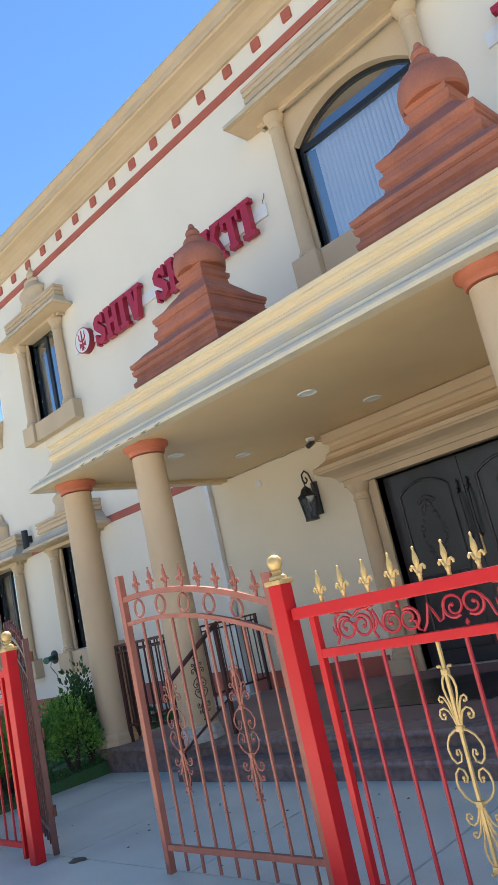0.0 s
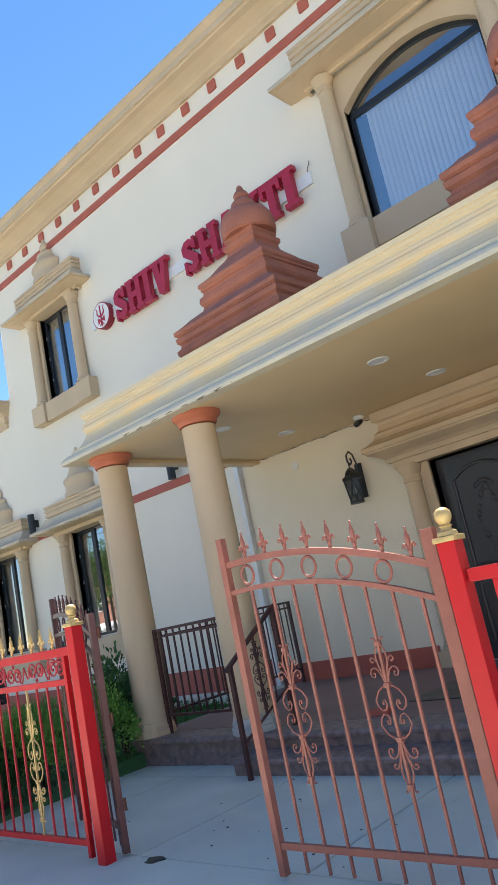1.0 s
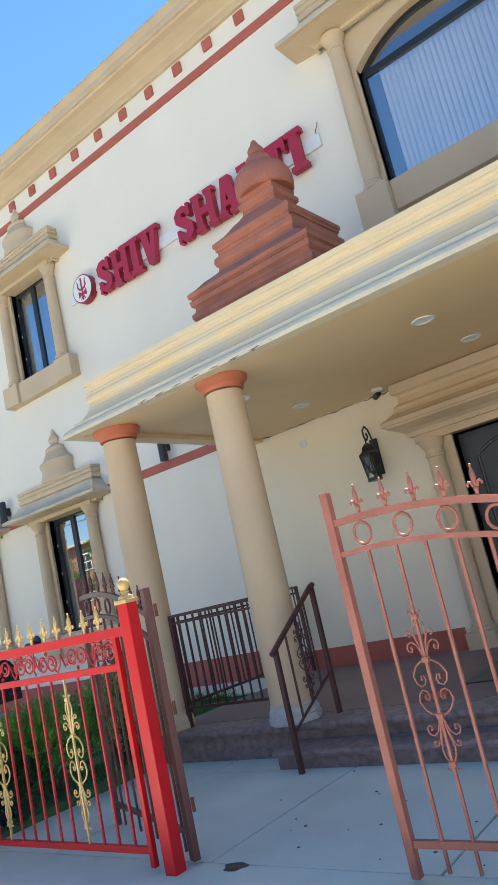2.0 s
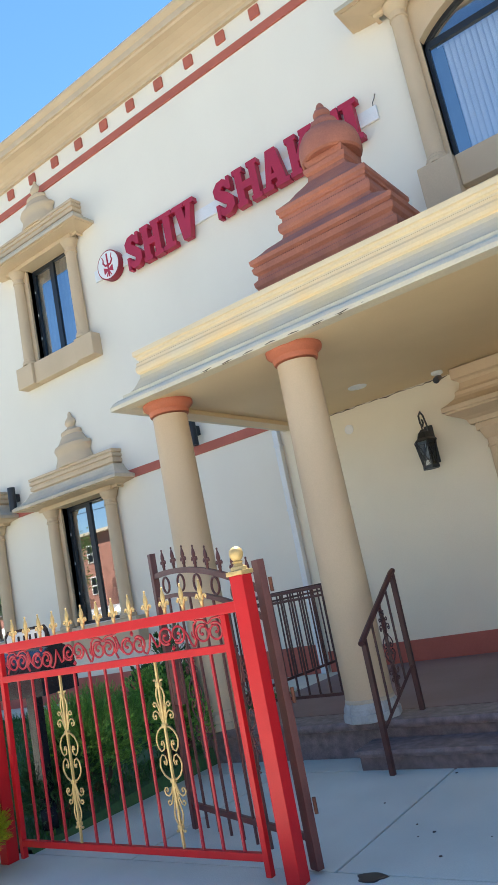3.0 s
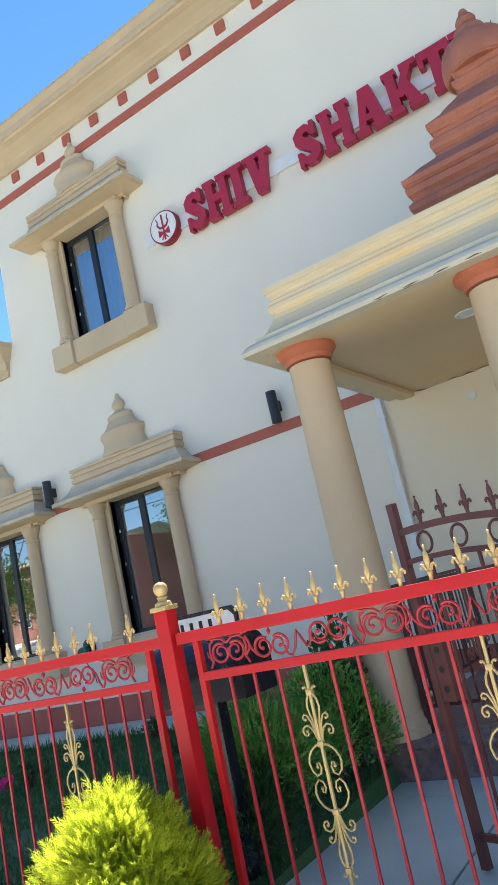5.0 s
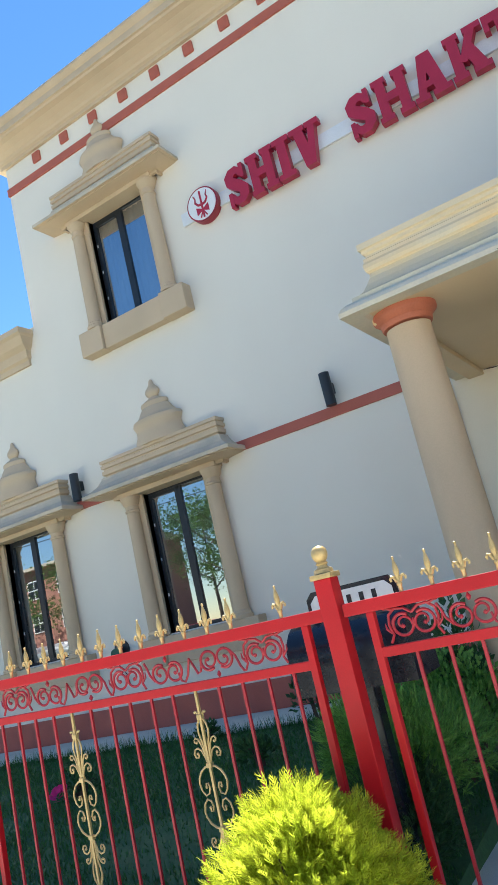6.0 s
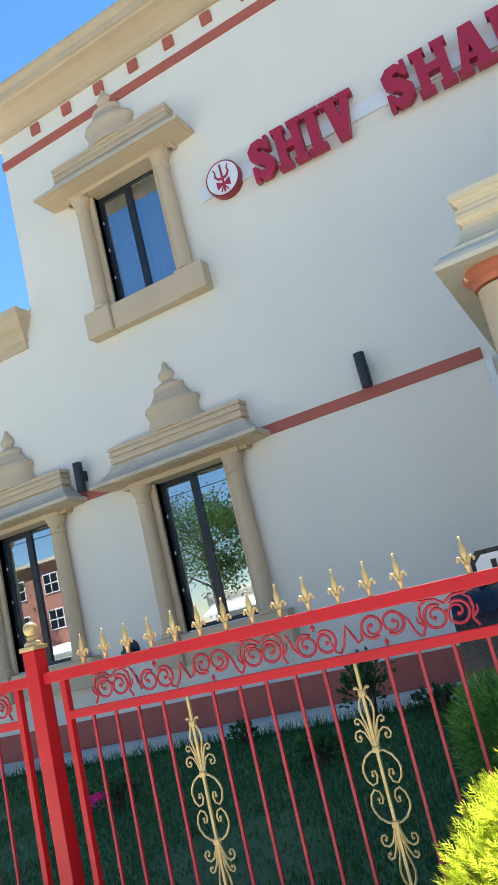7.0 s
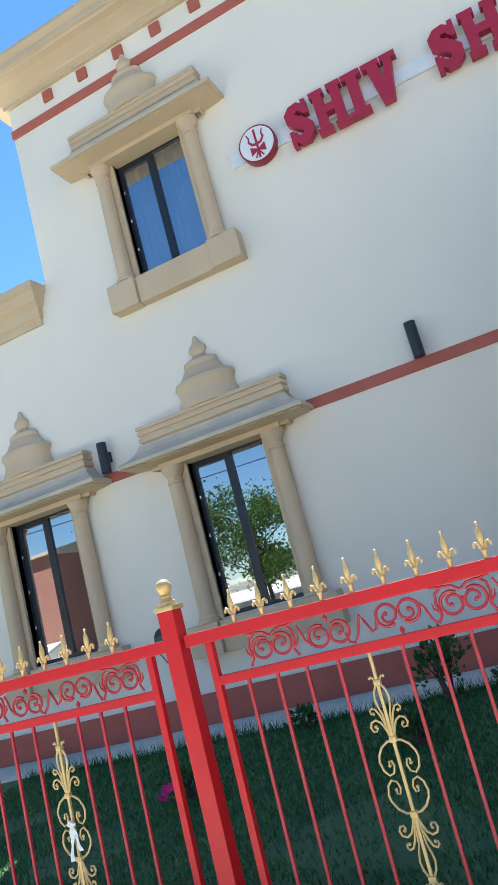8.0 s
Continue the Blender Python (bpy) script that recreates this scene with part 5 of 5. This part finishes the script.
def cypress(name, loc, label, material, rad, height, n, seed):
    """A low golden cypress: feathery fan sprays rising outward from a rounded, bumpy dome."""
    r = np.random.default_rng(seed)
    s = thing(name, loc, label, "shrub")
    bm = bmesh.new()
    for k in range(9):
        a = 2.4 * k
        e = Vector((math.cos(a) * rad * 0.5, math.sin(a) * rad * 0.5, height * r.uniform(0.45, 0.75)))
        tube(bm, [(0.03 * math.cos(a), 0.03 * math.sin(a), 0), e * 0.5 + Vector((0, 0, 0.06)), e], 0.016, 5, lambda q: 1 - 0.7 * q)
    part("stem", bm, BARK, s)
    lumps = []
    for k in range(22):
        up = (k + 0.5) / 22
        an = 2.4 * k
        flat = math.cos(up * math.pi / 2) ** 0.75
        lumps.append((Vector((rad * 0.74 * flat * math.cos(an), rad * 0.74 * flat * math.sin(an), height * (0.20 + 0.56 * up))), r.uniform(0.27, 0.40) * rad))
    verts, faces = [], []

    def blade(p, d, side, length, width):
        i = len(verts)
        verts.extend((p - side * width, p + side * width, p + d * length))
        faces.append((i, i + 1, i + 2))
    for _ in range(n):
        c, lr = lumps[int(r.integers(22))]
        d = Vector(r.normal(0, 1, 3)).normalized()
        out = (d * 0.8 + Vector((c.x, c.y, 0)).normalized() * 0.5 + Vector((0, 0, 0.75))).normalized()
        p = c + d * lr * r.uniform(0.45, 1.0)
        p.z = max(0.03, p.z)
        side = out.cross(Vector(r.normal(0, 1, 3))).normalized()
        L = r.uniform(0.055, 0.115)
        blade(p, out, side, L * 1.15, L * 0.035)
        for j in range(5):
            f = 0.12 + 0.17 * j
            for sg in (-1, 1):
                b = p + out * L * (f + 0.05 * sg)
                dd = (out * 0.85 + side * sg * 0.75 + Vector(r.normal(0, 0.12, 3))).normalized()
                ln = L * (0.50 - 0.32 * f) * r.uniform(0.8, 1.25)
                blade(b, dd, out.cross(dd).cross(dd).normalized(), ln, L * 0.032)
                blade(b + dd * ln * 0.45, (dd * 0.6 + out * 0.9).normalized(), side, ln * 0.62, L * 0.028)
    me = bpy.data.meshes.new("crown")
    me.from_pydata([tuple(v) for v in verts], [], faces)
    me.materials.append(material)
    new("crown", me).parent = s
    return s


cypress("golden_shrub", (-9.24, 2.70, 0.0), "bright yellow green golden cypress shrub before the fence", LEAF_GOLD, 0.49, 0.99, 8000, 3)
leafy("shrub", (-9.45, 4.55, 0.05), "rounded soft green conifer shrub behind the fence", "shrub", LEAF_MID, 0.62, 0.95, 5200, 0.075, group="shrubs beside the porch", seed=5)
leafy("shrub", (-9.25, 5.35, 0.05), "broad leaved green shrub beside the porch column", "shrub", LEAF_MID, 0.50, 1.02, 5200, 0.05, style="leaf", group="shrubs beside the porch", seed=6)
leafy("shrub", (-9.30, 3.95, 0.03), "low dark green shrub behind the fence post", "shrub", LEAF_DARK, 0.40, 0.62, 2400, 0.07, group="shrubs beside the porch", seed=7)

leafy("shrub", (-9.30, 5.62, 0.05), "tall thin dark green shrub behind the clipped one", "shrub", LEAF_DARK, 0.30, 1.40, 900, 0.075, style="leaf", group="shrubs beside the porch", seed=8)
leafy("rose_bush", (-11.65, 7.55, 0.25), "thin leafy rose bush near the wall", "rose bush", LEAF_DARK, 0.26, 0.72, 330, 0.085, style="leaf", seed=9)
leafy("weed", (-11.75, 6.3, 0.18), "small broad leaved weed on the lawn", "weed", LEAF_DARK, 0.22, 0.28, 220, 0.08, style="leaf", seed=10)
leafy("weed", (-13.3, 7.6, 0.26), "small weed at the edge of the concrete strip", "weed", LEAF_DARK, 0.20, 0.22, 160, 0.07, style="leaf", seed=11)
leafy("weed", (-10.9, 7.6, 0.26), "tufted weed at the edge of the concrete strip", "weed", LEAF_DARK, 0.30, 0.22, 260, 0.07, style="leaf", seed=12)
rose = leafy("rose_bush", (-13.9, 5.9, 0.14), "sparse rose bush with a magenta bloom on the lawn", "rose bush", LEAF_DARK, 0.30, 0.32, 260, 0.065, style="leaf", seed=13)
PETAL = mat("magenta_petal", (0.75, 0.02, 0.24), 0.6, var=0.1, scale=20, bump=0)
bm = bmesh.new()
for k in range(14):
    a = 2.4 * k
    rr = 0.012 + 0.0035 * k
    c = Vector((rr * math.cos(a), rr * math.sin(a), 0.05 - 0.002 * k))
    vsq = [bm.verts.new(c + Vector(v)) for v in ((-0.02 * math.sin(a), 0.02 * math.cos(a), -0.01), (0.02 * math.sin(a), -0.02 * math.cos(a), -0.01), (0.03 * math.cos(a) + 0.02 * math.sin(a), 0.03 * math.sin(a) - 0.02 * math.cos(a), 0.03), (0.03 * math.cos(a) - 0.02 * math.sin(a), 0.03 * math.sin(a) + 0.02 * math.cos(a), 0.03))]
    bm.faces.new(vsq)
ob = part("bloom", bm, PETAL, rose, "magenta rose bloom")
ob.matrix_basis = pose(0.02, -0.30, 0.13, 40, 10, 0) @ Matrix.Scale(1.4, 4)

# ---- across the street, seen in the panes ----
def far_house(x0, x1, y, h, deep, wall, label, pitched):
    b = thing("far_house", ((x0 + x1) / 2, y, -0.15), label, "building")
    w = (x1 - x0) / 2
    part("wall", box(bmesh.new(), -w, w, -deep, 0, 0, h), wall, b)
    if pitched:
        bm = bmesh.new()
        rings(bm, [[(px, 0.45, h), (px, 0.45, h + 0.2), (px, -deep / 2, h + 0.9), (px, -deep - 0.4, h + 0.2), (px, -deep - 0.4, h)] for px in (-w - 0.3, w + 0.1)])
        part("roof", bm, WEATHERED, b, "pale grey pitched roof")
    else:
        part("roof", box(bmesh.new(), -w - 0.2, w + 0.2, -deep - 0.2, 0.25, h, h + 0.3), CONCRETE, b)
    part("shop_front", box(bmesh.new(), -w, w, 0.003, 0.12, 0.0, 2.6), WHITEPAINT, b, "white painted ground floor")
    part("awning", rings(bmesh.new(), [[(px, 0.12, 2.9), (px, 1.5, 2.45), (px, 1.5, 2.3), (px, 0.12, 2.7)] for px in (-w + 0.4, w - 0.4)]), WHITEPAINT, b, "long pale awning")
    for k in range(int(2 * w / 3)):
        for z in (3.9, 6.3):
            if z + 1.6 < h:
                px = -w + 1.2 + 3 * k
                fr = part("window", box(bmesh.new(), px, px + 1.3, 0.003, 0.06, z, z + 1.35), WHITEPAINT, b)
                for u in (0.07, 0.69):
                    for v in (0.07, 0.71):
                        part("pane", box(bmesh.new(), px + u, px + u + 0.54, 0.061, 0.07, z + v, z + v + 0.56), MAILBLACK, fr)
    return b


far_house(-66, -40.5, -20.0, 8.4, 7.0, BRICK, "red brick house with white windows across the street", True)
far_house(-34, -8, -24.0, 3.5, 9.0, STUCCO, "low white shop building across the street", False)
far_house(-7, 22, -22.0, 7.0, 9.0, BRICK, "flat roofed red brick building across the street", False)


def street_tree(x, y, h, seed):
    r = np.random.default_rng(seed)
    t = thing("street_tree", (x, y, -0.15), "leafy green street tree across the road", "tree", "street trees")
    bm = bmesh.new()
    tube(bm, [(0, 0, 0), (0.05, 0.03, h * 0.25), (-0.05, 0.0, h * 0.5), (0.0, 0.05, h * 0.8)], 0.17, 8, lambda q: 1 - 0.75 * q)
    for k in range(9):
        a = 2.4 * k
        z0 = h * (0.35 + 0.05 * k)
        e = Vector((math.cos(a) * h * 0.26, math.sin(a) * h * 0.26, z0 + h * 0.18))
        tube(bm, [(0, 0, z0), e * 0.5 + Vector((0, 0, z0 * 0.5)), e], 0.06, 5, lambda q: 1 - 0.7 * q)
    part("trunk", bm, BARK, t)
    verts, faces = [], []
    lobes = [Vector((r.uniform(-1, 1) * h * 0.26, r.uniform(-1, 1) * h * 0.26, h * r.uniform(0.45, 0.9))) for _ in range(15)]
    for _ in range(7000):
        c = lobes[int(r.integers(15))]
        p = c + Vector(r.normal(0, 1, 3)) * h * 0.055
        u = Vector(r.normal(0, 1, 3)).normalized() * r.uniform(0.10, 0.2)
        v = u.orthogonal().normalized() * u.length * 0.5
        i = len(verts)
        verts += [tuple(p), tuple(p + u * 0.5 + v), tuple(p + u), tuple(p + u * 0.5 - v)]
        faces.append((i, i + 1, i + 2, i + 3))
    me = bpy.data.meshes.new("crown")
    me.from_pydata(verts, [], faces)
    me.materials.append(LEAF_TREE)
    new("crown", me).parent = t
    return t


street_tree(-28.2, -15.2, 9.0, 21)
street_tree(-24.4, -15.6, 7.6, 22)
street_tree(-36.5, -24.5, 11.5, 23)
street_tree(-14.0, -15.0, 7.5, 24)
street_tree(-47.0, -15.4, 10.0, 25)
street_tree(-52.0, -15.2, 9.5, 26)
setting("pavement_far", slab(-80, 80, -18.9, -14.003, -0.3, 0.0), CONCRETE, "concrete pavement across the street", "pavement")


def parked_van(x, y, material, label):
    v = thing("parked_van", (x, y, -0.15), label, "van", "parked vans")
    prof = [(-2.4, 0.35), (2.3, 0.35), (2.45, 0.6), (2.4, 1.0), (1.5, 1.15), (0.9, 1.85), (0.6, 1.95), (-2.3, 1.95), (-2.45, 1.7)]
    bm = bmesh.new()
    rings(bm, [[(px, yy, pz) for px, pz in prof] for yy in (-0.9, 0.9)])
    part("body", bm, material, v)
    for px in (-1.5, 1.5):
        for yy in (-0.92, 0.72):
            t = lathe(bmesh.new(), [(0.33, 0.0), (0.33, 0.2)], 18)
            bmesh.ops.rotate(t, verts=t.verts, matrix=Matrix.Rotation(radians(-90), 3, 'X'))
            bmesh.ops.translate(t, verts=t.verts, vec=(px, yy, 0.33))
            part("wheel", t, BLACK, v)
    for a, b in ((-2.0, -0.9), (-0.7, 0.5)):
        part("window", box(bmesh.new(), a, b, 0.895, 0.91, 1.25, 1.75), MAILBLACK, v)
    return v


parked_van(-24.5, -12.9, MAILBLACK, "black van parked across the street")
parked_van(-30.2, -12.9, SIGNSIDE, "dark red van parked across the street")
parked_van(-36.5, -12.9, WHITEPAINT, "white van parked farther along the street")
cables = thing("power_line", (-10, -9.0, -0.15), "thin black overhead cables above the street", "power line")
for yy, zz in ((0.0, 9.4), (0.25, 8.9), (-0.3, 8.4)):
    part("cable", tube(bmesh.new(), [(-40 + 4 * k, yy, zz - 0.9 * math.sin(math.pi * k / 20)) for k in range(21)], 0.022, 5), BLACK, cables)
for px in (-40, 40):
    part("pole", lathe(bmesh.new(), [(0.16, 0), (0.11, 10.2)], 12, (px, 0, 0)), BARK, cables)

# ---- paving slabs ----
cols = [-8.99, -7.90, -6.215, -4.55, -2.9, -1.2, 0.49, 2.2, 3.9, 5.6, 7.3, 8.99]
rows_y = [3.368, 5.29, 6.19]
for a, b in zip(cols, cols[1:]):
    for c, d in zip(rows_y, rows_y[1:]):
        bm = box(bmesh.new(), a + 0.008, b - 0.008, c + 0.008, d - 0.008, -0.1, 0.0, 0.008)
        ob = obj_from(bm, "paving_slab", CONCRETE)
        ob.parent = bpy.data.objects["forecourt"]
